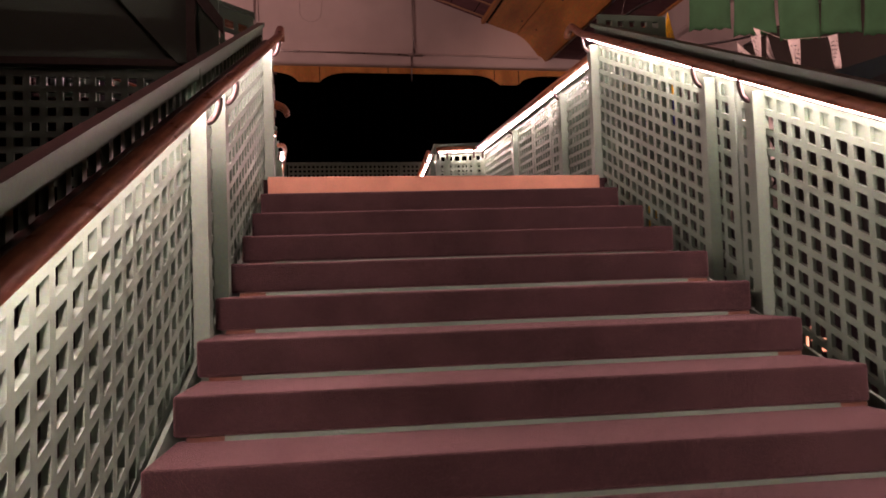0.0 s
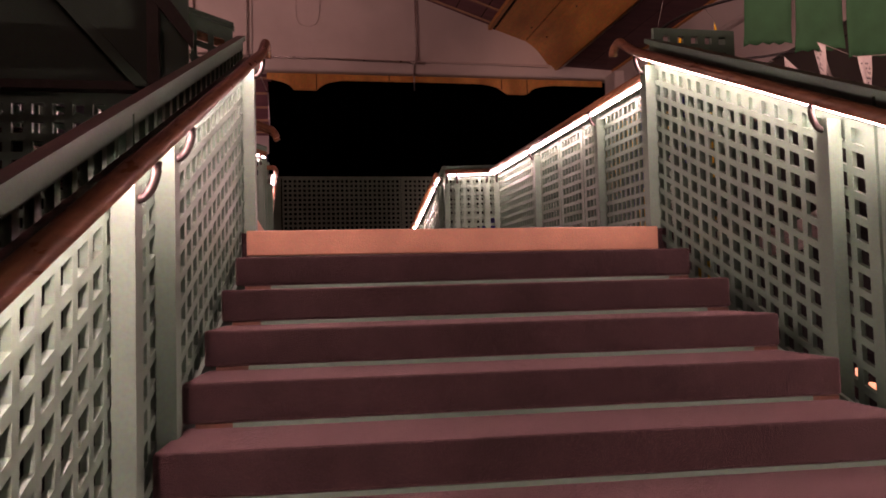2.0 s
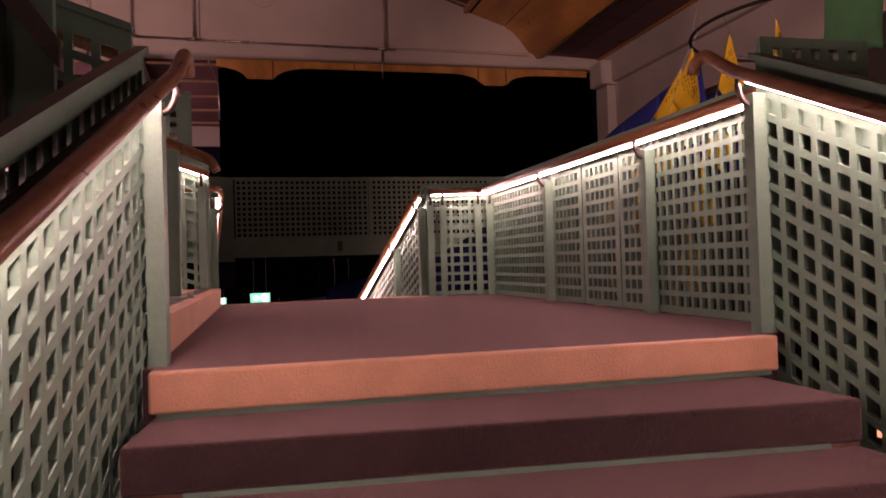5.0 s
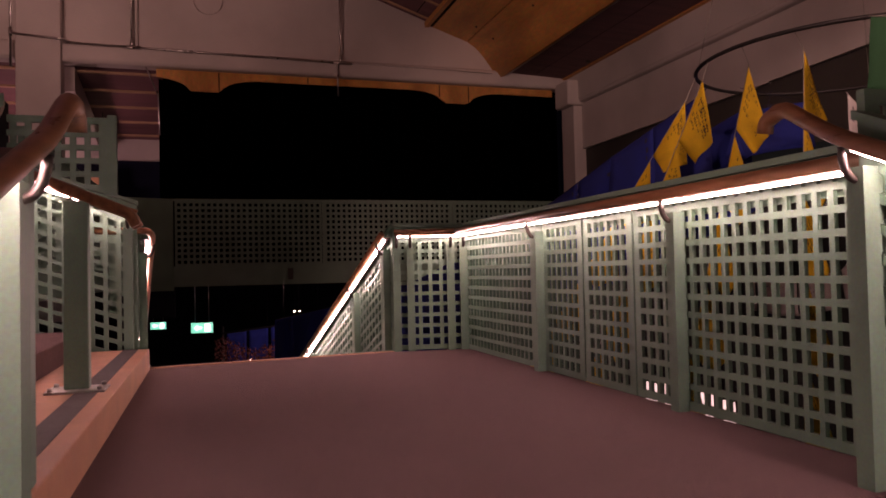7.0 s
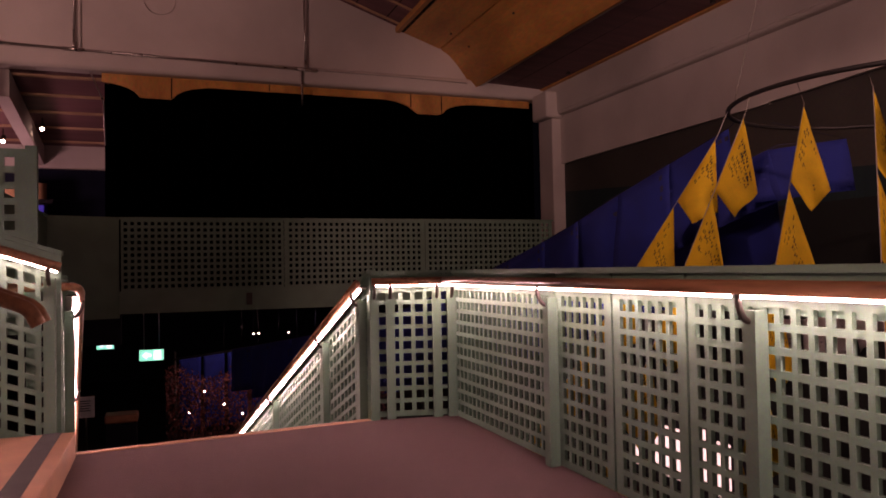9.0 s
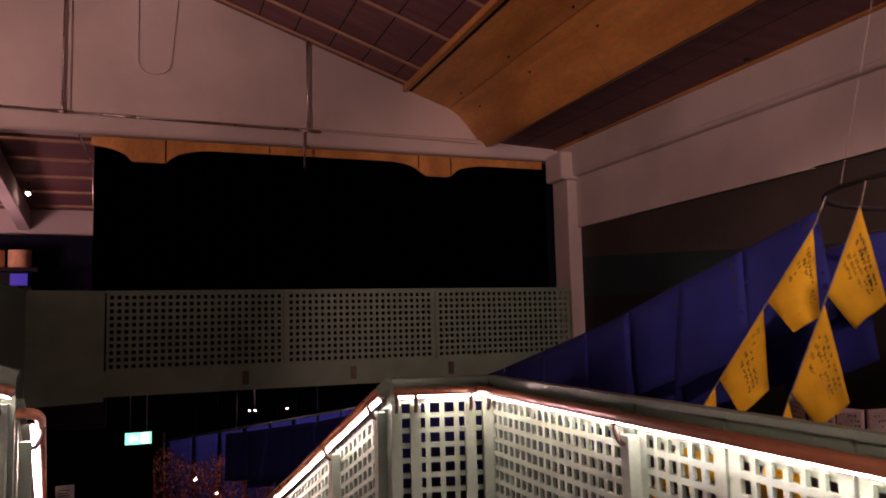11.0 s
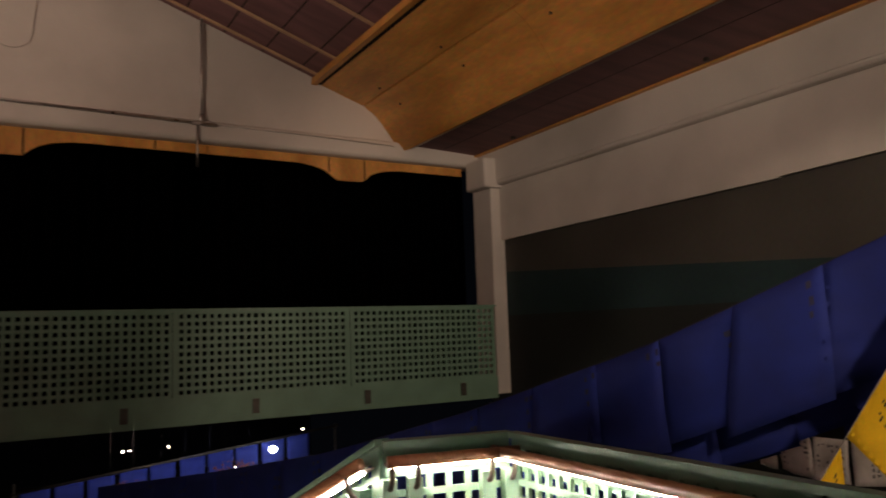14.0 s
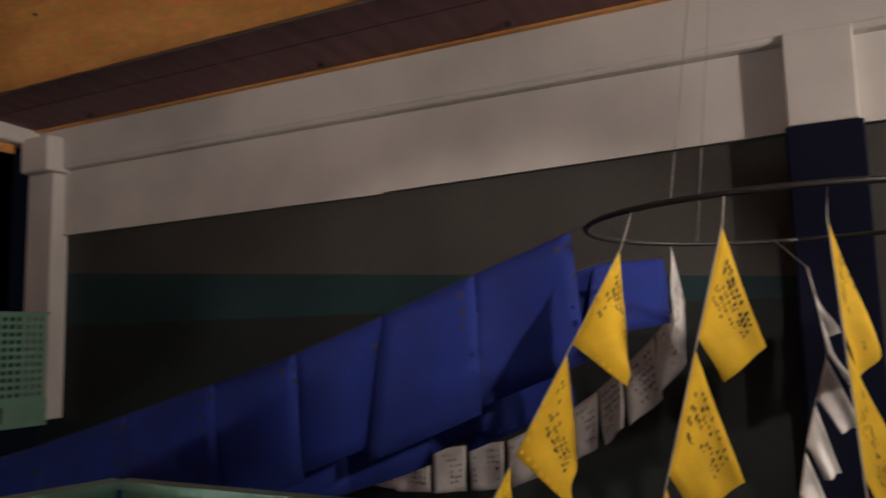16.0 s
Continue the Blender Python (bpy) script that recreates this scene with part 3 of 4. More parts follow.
def drapes():
    s = dict(kind="structure")
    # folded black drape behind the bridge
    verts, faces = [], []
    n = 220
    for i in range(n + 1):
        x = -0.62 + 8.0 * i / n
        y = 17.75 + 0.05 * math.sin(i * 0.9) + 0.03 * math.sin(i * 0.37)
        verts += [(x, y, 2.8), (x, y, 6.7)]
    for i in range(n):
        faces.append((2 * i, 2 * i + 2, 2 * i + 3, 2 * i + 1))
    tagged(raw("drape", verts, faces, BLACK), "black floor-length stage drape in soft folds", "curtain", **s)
    # scalloped wooden pelmet
    def low(x):
        d = min(abs(x - 0.20), abs(x - 4.90))
        k = min(1.0, max(0.0, (d - 0.27) / 0.68))
        return 6.17 + 0.23 * math.sqrt(1 - (1 - k) ** 2)
    outline = [(x, low(x)) for x in [-0.62 + 7.6 * i / 80 for i in range(81)]] + [(6.98, 6.64), (-0.62, 6.64)]
    tagged(prism("pelmet", outline, ORANGE, axis="y", lo=17.12, hi=17.16), "scalloped orange plywood pelmet over the black drape", "pelmet", **s)
    for x in (0.42, 2.0, 4.55, 5.15):
        tagged(block("pelmet_joint", (x, 17.112, low(x) + 0.01), (x + 0.018, 17.119, 6.60), SEAM), "dark joint between the pelmet boards", "joint", "pelmet joints", "structure")


def pipes():
    root = thing("conduit_run", "galvanised conduit with junction fittings on the gable", "conduit", at=(0, 16.9, 6.9))
    parts = [tube("conduit", [(-2.02, 16.9, 6.832), (2.80, 16.9, 6.768)], 0.022, STEEL, root, 10)]
    for x in (-1.0, 2.6):
        zc = 6.818 - (x + 1.0) * 0.0133
        parts.append(tube("riser", [(x, 16.97, zc), (x, 16.97, 8.33 if x > 0 else 9.2)], 0.018, STEEL, root, 10))
        parts.append(tube("coupling", [(x, 16.97, zc + 0.03), (x, 16.97, zc + 0.16)], 0.028, STEEL, root, 10))
        parts.append(tube("sleeve", [(x - 0.15, 16.9, zc + 0.002), (x + 0.16, 16.9, zc - 0.002)], 0.03, STEEL, root, 10))
    parts.append(tube("coupling", [(-0.15, 16.9, 6.807), (0.0, 16.9, 6.805)], 0.029, STEEL, root, 10))
    parts.append(tube("riser", [(-0.92, 17.02, 6.86), (-0.92, 17.02, 9.2)], 0.024, WALL, root, 10))
    parts.append(tube("thin_cable", [(2.78, 16.915, 6.775), (4.2, 16.915, 6.772), (5.6, 16.915, 6.75)], 0.008, STEEL, root, 6))
    # run round the front of the column
    parts.append(tube("conduit", rounded([(-2.02, 16.9, 6.832), (-2.02, 16.78, 6.85), (-2.82, 16.78, 6.90)], 0.04), 0.022, STEEL, root, 10))
    parts.append(tube("riser", [(-2.80, 16.78, 6.35), (-2.80, 16.78, 9.0)], 0.02, STEEL, root, 10))
    parts.append(tube("coupling", [(-2.80, 16.78, 6.84), (-2.80, 16.78, 6.98)], 0.032, STEEL, root, 10))
    for ob in parts:
        ob.matrix_parent_inverse = Matrix.Translation((0, -16.9, -6.9))


shell()
roof_battens()
roof_joints()
roof_panels()
east_wall()
main_flight()
landing()
far_flight()
side_flight()
railings()
gallery_bridge()
gallery_parapet()
drapes()
pipes()


# ---- things of the landing and side flight ----
def centre_handrail():
    root = thing("centre_handrail", "steel post with a base plate carrying twin wooden handrails", "handrail", "railings", at=(-0.40, 7.2, TOP + RISE))
    z = TOP + RISE
    parts = [block("post", (-0.455, 7.165, z + 0.012), (-0.345, 7.235, z + 0.90), GREEN, root, bevel=0.006),
             block("base_plate", (-0.53, 7.10, z), (-0.27, 7.30, z + 0.012), STEEL, root, bevel=0.004)]
    for x, y in ((-0.505, 7.12), (-0.505, 7.28), (-0.295, 7.12), (-0.295, 7.28)):
        parts.append(tube("bolt", [(x, y, z + 0.012), (x, y, z + 0.028)], 0.011, STEEL, root, 8))
    for y in (7.135, 7.265):
        path = [(-0.13, y, 3.14), (-0.16, y, 3.20), (-2.4, y, 3.20 + 2.24 * 0.42)]
        parts.append(tube("handrail", rounded(path, 0.04), 0.026, WOOD_RAIL, root, 12))
        for a, b in ((-0.5, -1.3), (-1.34, -2.3)):
            parts.append(beam("light_strip", (a, y, 3.166 - (a + 0.16) * 0.42), (b, y, 3.166 - (b + 0.16) * 0.42), 0.010, 0.008, LED, root))
    parts.append(block("upper_post", (-1.99, 7.165, TOP + 5 * RISE), (-1.88, 7.235, TOP + 5 * RISE + 0.9), GREEN, root))
    for ob in parts:
        ob.matrix_parent_inverse = Matrix.Translation((0.40, -7.2, -(TOP + RISE)))


def gallery_screens():
    s = dict(kind="structure")
    root = thing("gallery_screen", "tall dark green pierced screen above the side flight", "screen", at=(-0.46, 9.45, 2.9), **s)
    a = [lattice("panel", (-2.9, 9.45, 2.95), (-0.52, 9.45, 2.95), 1.16, GREEN, root, pitch=0.1, hole=0.058),
         block("post", (-0.52, 9.42, 2.6), (-0.455, 9.48, 4.13), GREEN, root)]
    for ob in a:
        ob.matrix_parent_inverse = Matrix.Translation((0.46, -9.45, -2.9))
    root = thing("underside_screen", "dark pierced screen and braced plate under the upper gallery", "screen", at=(-0.5, 5.2, 2.2), **s)
    a = [lattice("panel", (-3.2, 5.2, 2.2), (-0.50, 5.2, 2.2), 0.78, GREEN, root, pitch=0.1, hole=0.058),
         prism("brace_plate", [(-0.74, 3.03), (-1.6, 4.0), (-0.54, 4.0), (-0.54, 3.03)], GREEN, root, "y", 5.18, 5.22),
         prism("upper_plate", [(-0.60, 3.03), (-3.6, 3.03), (-3.6, 5.0), (-1.45, 4.0)], GREEN, root, "y", 5.24, 5.28),
         prism("brace_edge", [(-0.72, 3.0), (-1.6, 4.0), (-1.66, 4.0), (-0.80, 3.0)], GREEN, root, "y", 5.10, 5.18),
         block("post", (-0.74, 5.10, 3.0), (-0.68, 5.17, 4.0), DARK_STEEL, root),
         prism("strut", [(-0.50, 3.20), (-0.50, 3.30), (-0.80, 3.72), (-0.86, 3.66)], DARK_STEEL, root, "y", 5.08, 5.12),
         block("beam", (-3.6, 5.12, 2.985), (-0.40, 5.3, 3.03), DARK_STEEL, root)]
    for ob in a:
        ob.matrix_parent_inverse = Matrix.Translation((0.5, -5.2, -2.2))
    # a lit showcase glimpsed through that screen
    root = thing("showcase", "pale showcase panels glowing softly under the gallery", "showcase", at=(-2.5, 8.6, GROUND))
    a = [block("body", (-4.2, 9.2, GROUND), (-1.2, 9.5, 4.2), DARK, root)]
    rng = random.Random(4)
    for k in range(7):
        x = -3.9 + 0.36 * k
        a.append(block("lit_panel", (x, 9.17, 3.30 + rng.uniform(-0.1, 0.1)), (x + rng.uniform(0.12, 0.26), 9.195, 3.55 + rng.uniform(-0.08, 0.1)), SHOWCASE, root))
    for ob in a:
        ob.matrix_parent_inverse = Matrix.Translation((2.5, -8.6, -GROUND))


# ---- flags ----
def cloth(name, corners, mat, seed, parent=None, nu=8, nv=8, wave=0.025, scallop=0.0):
    """A hanging cloth over four corners (top a, top b, low b, low a), softly waved."""
    a, b, c, d = [Vector(v) for v in corners]
    n = (b - a).cross(d - a).normalized()
    rng = random.Random(seed)
    p1, p2, w1 = rng.uniform(0, 6), rng.uniform(0, 6), rng.uniform(4, 8)
    verts, faces = [], []
    for side in (0, 1):
        for i in range(nu + 1):
            for j in range(nv + 1):
                u, v = i / nu, j / nv
                p = a.lerp(b, u).lerp(d.lerp(c, u), v)
                p = p + n * (wave * v * (math.sin(w1 * u + p1) + 0.6 * math.sin(5 * v + p2 + 3 * u)) + 0.0015 * side)
                if scallop and j == nv:
                    p = p + Vector((0, 0, scallop * abs(math.sin(u * math.pi * 4))))
                verts.append(p)
    m = (nu + 1) * (nv + 1)
    def at(i, j):
        return i * (nv + 1) + j
    for i in range(nu):
        for j in range(nv):
            q = (at(i, j), at(i + 1, j), at(i + 1, j + 1), at(i, j + 1))
            faces += [q, tuple(m + k for k in reversed(q))]
    rim = [at(i, 0) for i in range(nu)] + [at(nu, j) for j in range(nv)] + [at(i, nv) for i in range(nu, 0, -1)] + [at(0, j) for j in range(nv, 0, -1)]
    for k, r in enumerate(rim):
        s = rim[(k + 1) % len(rim)]
        faces.append((r, s, m + s, m + r))
    return raw(name, verts, faces, mat, parent, smooth=True)


def prints(root, corners, seed, rows=4, cols=7, lo=(0.1, 0.1), hi=(0.9, 0.55), mat=None, lift=0.006):
    """Small dark printed marks on a flag, as short bars."""
    a, b, c, d = [Vector(v) for v in corners]
    n = (b - a).cross(d - a).normalized()
    rng = random.Random(seed)
    verts, faces = [], []
    for side in (-1, 1):
        for r in range(rows):
            for k in range(cols):
                if rng.random() < 0.28:
                    continue
                u = lo[0] + (hi[0] - lo[0]) * (k + rng.uniform(0.1, 0.4)) / cols
                v = lo[1] + (hi[1] - lo[1]) * (r + rng.uniform(0.1, 0.3)) / rows
                du, dv = (hi[0] - lo[0]) / cols * rng.uniform(0.3, 0.65), (hi[1] - lo[1]) / rows * rng.uniform(0.3, 0.6)
                base = len(verts)
                for uu, vv in ((u, v), (u + du, v), (u + du, v + dv), (u, v + dv)):
                    verts.append(a.lerp(b, uu).lerp(d.lerp(c, uu), vv) + n * side * lift)
                faces.append(tuple(range(base, base + 4)))
    tagged(raw("print", verts, faces, mat or INK, root), kind="stuff")


def flag(name, label, corners, mat, seed, group, wave=0.02, printed=None, scallop=0.0):
    """One flag; its corners are the ends of its hem on the string and the hanging corners."""
    a = Vector(corners[0])
    local = [Vector(v) - a for v in corners]
    root = cloth(name, local, mat, seed, None, wave=wave, scallop=scallop)
    root.location = a
    tagged(root, label, "flag", group)
    if printed:
        prints(root, local, seed + 50, **printed)
    return root


def hoop_and_flags():
    cx, cy, r, z = 4.416, 7.326, 0.983, 4.278
    ring = tube("hoop", [(cx + r * math.cos(a), cy + r * math.sin(a), z) for a in [2 * math.pi * k / 72 for k in range(73)]], 0.014, RING, None, 8)
    tagged(ring, "black metal hoop hung flat that carries flag strings", "hoop")
    for k in range(3):
        a = 0.6 + 2 * math.pi * k / 3
        ob = tube("suspension_cord", [(cx + r * math.cos(a), cy + r * math.sin(a), z), (cx + 0.2 * math.cos(a), cy + 0.2 * math.sin(a), 7.6)], 0.0025, CORD, None, 5)
        tagged(ob, "thin pale cord that suspends the hoop", "cord", "hoop cords")

    yl = "bright yellow cloth pennant with black printing on a string"
    marks = dict(rows=13, cols=5, lo=(0.08, 0.12), hi=(0.62, 0.8))
    # two strings that fall steeply from the hoop, with further ones behind
    strings = [((3.58, 7.97, 4.11), (3.20, 8.34, 3.28), 2), ((3.42, 7.55, 4.16), (3.11, 7.75, 3.26), 2), ((3.50, 7.20, 4.16), (3.22, 7.16, 3.26), 2), ((3.69, 6.94, 4.20), (3.46, 6.74, 3.30), 2)]
    for k, (s, e, n) in enumerate(strings):
        s, e = Vector(s), Vector(e)
        tube_path = [Vector((cx, cy, z)) + (Vector((s.x, s.y, z)) - Vector((cx, cy, z))).normalized() * r, s, e + (e - s) * 2.05]
        tagged(tube("flag_string", tube_path, 0.003, CORD, None, 5), "thin pale string carrying yellow pennants", "string", "flag strings")
        out = Vector((s.x - cx, s.y - cy, 0)).normalized()
        across = Vector((out.y, -out.x, 0))
        for i in range(n + 4):
            a, b = s.lerp(e, i / n + 0.015), s.lerp(e, (i + 1) / n - 0.03)
            rng = random.Random(10 * k + i)
            low_a = a + Vector((0, 0, -0.42 - 0.05 * rng.random())) - across * (0.03 if k == 0 else rng.uniform(0.10, 0.16))
            low_b = b + Vector((0, 0, -0.16)) - across * (0.24 if k == 0 else 0.06) - out * 0.08
            flag("pennant", yl, (a, b, low_b, low_a), YELLOW, 10 * k + i, "yellow pennants", 0.018, marks)

    bl = "deep blue cloth flag hanging from a long sloping string"
    path = [Vector(p) for p in ((3.97, 8.30, 4.25), (3.56, 9.23, 3.84), (3.40, 9.73, 3.65), (3.285, 10.24, 3.50), (2.97, 11.21, 3.19), (2.50, 12.9, 2.74), (1.80, 14.5, 2.42), (0.85, 16.2, 2.12))]
    def walk_along(pts, s):
        for p, q in zip(pts, pts[1:]):
            l = (q - p).length
            if s <= l:
                return p.lerp(q, s / l)
            s -= l
        return pts[-1]
    for row, (dx, dz, tall, start) in enumerate(((0.0, 0.0, 0.66, 0.0), (0.34, -0.10, 0.70, -0.25), (0.75, -0.26, 0.62, 0.1))):
        pts = [p + Vector((dx + 0.06 * i, 0.12 * row, dz)) for i, p in enumerate(path)]
        if row == 1:
            pts = [Vector((4.72, 8.0, 4.16)), Vector((4.3, 8.2, 4.13))] + pts[1:]
        first = Vector((cx - r * 0.5 + 0.3 * row, cy + r * 0.85, z))
        tagged(tube("flag_string", [first] + pts, 0.003, DARK_CORD, None, 5), "thin pale string carrying blue flags", "string", "flag strings")
        s, k = max(start, 0.0), 0
        while s < 9.0:
            w = 0.52 + 0.03 * math.sin(5.1 * k + row)
            a, b = walk_along(pts, s), walk_along(pts, s + w)
            rng = random.Random(100 * row + k)
            sway = Vector((rng.uniform(-0.05, 0.05), rng.uniform(-0.04, 0.04), 0))
            down = Vector((0, 0, -tall * (0.5 if row == 1 and k < 3 else 1) * rng.uniform(0.92, 1.08)))
            flag("blue_flag", bl, (a, b, b + down + sway + (b - a) * rng.uniform(0.06, 0.2), a + down + sway + (a - b) * rng.uniform(0.06, 0.2)), BLUE, 200 + 40 * row + k, "blue flags", 0.03,
                 dict(rows=3, cols=2, lo=(-0.01, 0.05), hi=(0.2, 0.4), mat=DARK_CORD) if row == 0 else None)
            s += w + rng.uniform(-0.03, 0.02)
            k += 1

    gl = "green cloth flag with a scalloped hem on a string"
    g0, g1 = Vector((3.64, 6.42, 4.22)), Vector((6.6, 6.0, 4.36))
    tagged(tube("flag_string", [Vector((3.9, 6.5, z)), g0, g0.lerp(g1, 0.5) + Vector((0, 0, -0.05)), g1], 0.003, CORD, None, 5), "thin pale string carrying green flags", "string", "flag strings")
    for k in range(7):
        a, b = g0.lerp(g1, k / 7 + 0.004), g0.lerp(g1, (k + 1) / 7 - 0.008)
        tall = (0.42, 0.50, 0.58, 0.54, 0.57, 0.5, 0.54)[k]
        flag("green_flag", gl, (a, b, b + Vector((0.01, 0.02, -tall)), a + Vector((0, 0.03, -tall))), GREENCLOTH, 400 + k, "green flags", 0.022, None, 0.02)

    wl = "small white cloth flag with grey printing on a string"
    w0 = [Vector(p) for p in ((5.11, 8.02, 4.278), (5.55, 8.02, 3.92), (5.85, 8.45, 3.56), (6.4, 8.95, 3.20), (6.85, 9.8, 2.80), (7.1, 10.9, 2.62), (7.2, 11.8, 2.70))]
    tagged(tube("flag_string", w0, 0.003, CORD, None, 5), "thin pale string carrying white flags", "string", "flag strings")
    s, k = 0.05, 0
    while s < 5.0:
        a, b = walk_along(w0, s), walk_along(w0, s + 0.40)
        rng = random.Random(500 + k)
        d = Vector((rng.uniform(-0.02, 0.05), rng.uniform(-0.05, 0.05), -0.42))
        flag("white_flag", wl, (a, b, b + d, a + d), WHITECLOTH, 500 + k, "white flags", 0.02, dict(rows=6, cols=6, lo=(0.1, 0.12), hi=(0.9, 0.85), mat=GREY_PRINT))
        s += 0.44
        k += 1
    # white flags that fall from the hoop's near side
    w1 = [Vector(p) for p in ((4.2, 6.38, 3.86), (4.55, 6.3, 3.70), (4.95, 6.25, 3.72), (5.35, 6.3, 3.85))]
    tagged(tube("flag_string", [Vector((4.1, 6.40, z))] + w1, 0.003, CORD, None, 5), "thin pale string carrying white flags", "string", "flag strings")
    for k in range(3):
        a, b = w1[k].lerp(w1[k + 1], 0.06), w1[k].lerp(w1[k + 1], 0.36)
        flag("white_flag", wl, (a, b, b + Vector((0.02, 0.04, -0.34)), a + Vector((0.06, 0.02, -0.3))), WHITECLOTH, 560 + k, "white flags", 0.03, dict(rows=6, cols=5, lo=(0.1, 0.15), hi=(0.9, 0.85), mat=GREY_PRINT))
    # a bundle that hangs straight down by the navy column
    drop = [Vector((5.385, 7.45, z)), Vector((5.02, 7.28, 4.08)), Vector((4.98, 7.22, 3.62)), Vector((5.0, 7.34, 3.2)), Vector((5.0, 7.46, 2.6))]
    tagged(tube("flag_string", drop, 0.003, CORD, None, 5), "thin pale string carrying white flags", "string", "flag strings")
    for k in range(6):
        a, b = walk_along(drop, 0.42 + 0.26 * k), walk_along(drop, 0.42 + 0.26 * k + 0.22)
        d = Vector((0.04, -0.10 - 0.02 * (k % 3), -0.26))
        flag("white_flag", wl, (a, b, b + d * 0.7, a + d + Vector((0, 0, -0.10))), WHITECLOTH, 580 + k, "white flags", 0.03)


# ---- far aisle and lower hall ----
def far_aisle():
    s = dict(kind="structure")
    y0, z0, y1, z1 = 17.31, 6.60, 21.0, 5.95
    root = thing("aisle_ceiling", "purple boarded lean-to ceiling with pale battens", "ceiling", **s)
    def slab(name, ya, yb, lo, hi, xa, xb, mat):
        za, zb = z0 + (ya - y0) / (y1 - y0) * (z1 - z0), z0 + (yb - y0) / (y1 - y0) * (z1 - z0)
        verts = []
        for x in (xa, xb):
            verts += [(x, ya, za + lo), (x, yb, zb + lo), (x, yb, zb + hi), (x, ya, za + hi)]
        raw(name, verts, [(0, 1, 2, 3), (4, 5, 6, 7), (0, 1, 5, 4), (1, 2, 6, 5), (2, 3, 7, 6), (3, 0, 4, 7)], mat, root)
    slab("boards", y0, y1 + 0.2, 0.0, 0.1, -7, -0.55, AISLE)
    for k in range(5):
        y = y0 + 0.25 + 0.78 * k
        slab("batten", y, y + 0.06, -0.035, -0.002, -7, -0.58, BATTEN)
    tagged(block("aisle_wall_upper", (-7, 21.0, 5.3), (-0.5, 21.2, 6.0), WALL), "white upper wall of the aisle", "wall", **s)
    tagged(block("aisle_wall", (-7, 20.9, 2.96), (-0.5, 21.2, 5.45), NAVY), "dark navy aisle wall", "wall", **s)
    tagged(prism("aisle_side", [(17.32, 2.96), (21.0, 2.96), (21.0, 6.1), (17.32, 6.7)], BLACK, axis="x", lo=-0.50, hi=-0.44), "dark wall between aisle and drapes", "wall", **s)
    verts = []
    for x in (-2.15, -1.95):
        verts += [(x, 17.35, 6.55), (x, 20.99, 5.93), (x, 20.99, 5.55), (x, 17.35, 6.12)]
    tagged(raw("aisle_beam", verts, [(0, 1, 2, 3), (4, 5, 6, 7), (0, 1, 5, 4), (1, 2, 6, 5), (2, 3, 7, 6), (3, 0, 4, 7)], WALL), "white-painted sloping aisle beam", "beam", **s)
    tagged(block("column_west", (-2.75, 16.84, 2.2), (-2.08, 17.2, 9.6), WALL, bevel=0.02), "white-painted column against the gable", "column", **s)
    for x, y, z in ((-1.78, 19.5, 6.02), (-2.5, 20.0, 5.85)):
        root = thing("track_spotlight", "small lit track spotlight under the aisle ceiling", "spotlight", "track spotlights", at=(x, y, z))
        a = [tube("stem", [(0, 0, 0.22), (0, 0, 0.05)], 0.012, DARK_STEEL, root, 8),
             tube("can", [(0, 0.04, 0.09), (0.0, -0.03, -0.01)], 0.045, DARK_STEEL, root, 12),
             tube("lens", [(0, -0.031, -0.012), (0, -0.04, -0.024)], 0.038, SPOT_GLOW, root, 12)]
    for k, x in enumerate((-2.45, -2.02)):
        b = tube("drum", [(0, 0, 0), (0, 0, 0.02), (0, 0, 0.30), (0, 0, 0.32)], 0.19, DRUM, None, 20)
        b.location = (x, 20.4, 4.78)
        tagged(b, "warm-lit hide drum on a dark shelf", "drum", "drums")
    tagged(block("shelf", (-2.8, 20.15, 4.70), (-1.7, 20.7, 4.775), DARK), "dark display shelf in the aisle", "shelf")
    tagged(block("shelf_stand", (-2.7, 20.25, 2.96), (-1.8, 20.6, 4.69), DARK), "dark cabinet under the aisle shelf", "cabinet")
    tagged(block("violet_screen", (-2.12, 20.1, 4.45), (-1.85, 20.14, 4.66), VIOLET), "small violet glowing display on the dark cabinet", "display")


def exit_sign(p, size, s=1.0):
    root = thing("exit_sign", "lit green and white emergency exit sign", "sign", "exit signs", at=p)
    w, h = size
    block("case", (-w / 2, 0, -h / 2), (w / 2, 0.06, h / 2), STRIP, root, bevel=0.008)
    block("face", (-w / 2 + 0.01, -0.006, -h / 2 + 0.01), (w / 2 - 0.01, -0.001, h / 2 - 0.01), EXIT, root)
    # running figure as a plain slanted mark, and a door
    block("door_mark", (w * 0.10, -0.011, -h * 0.34), (w * 0.36, -0.0065, h * 0.34), EXIT_WHITE, root)
    prism("arrow_mark", [(-w * 0.36, 0), (-w * 0.2, h * 0.3), (-w * 0.2, h * 0.1), (-w * 0.02, h * 0.1), (-w * 0.02, -h * 0.1), (-w * 0.2, -h * 0.1), (-w * 0.2, -h * 0.3)], EXIT_WHITE, root, "y", -0.011, -0.0065)
    for x in (-w * 0.3, w * 0.3):
        tube("hanger", [(x, 0.03, h / 2), (x, 0.03, h / 2 + (2.9 - p[2]))], 0.006, STEEL, root, 6)


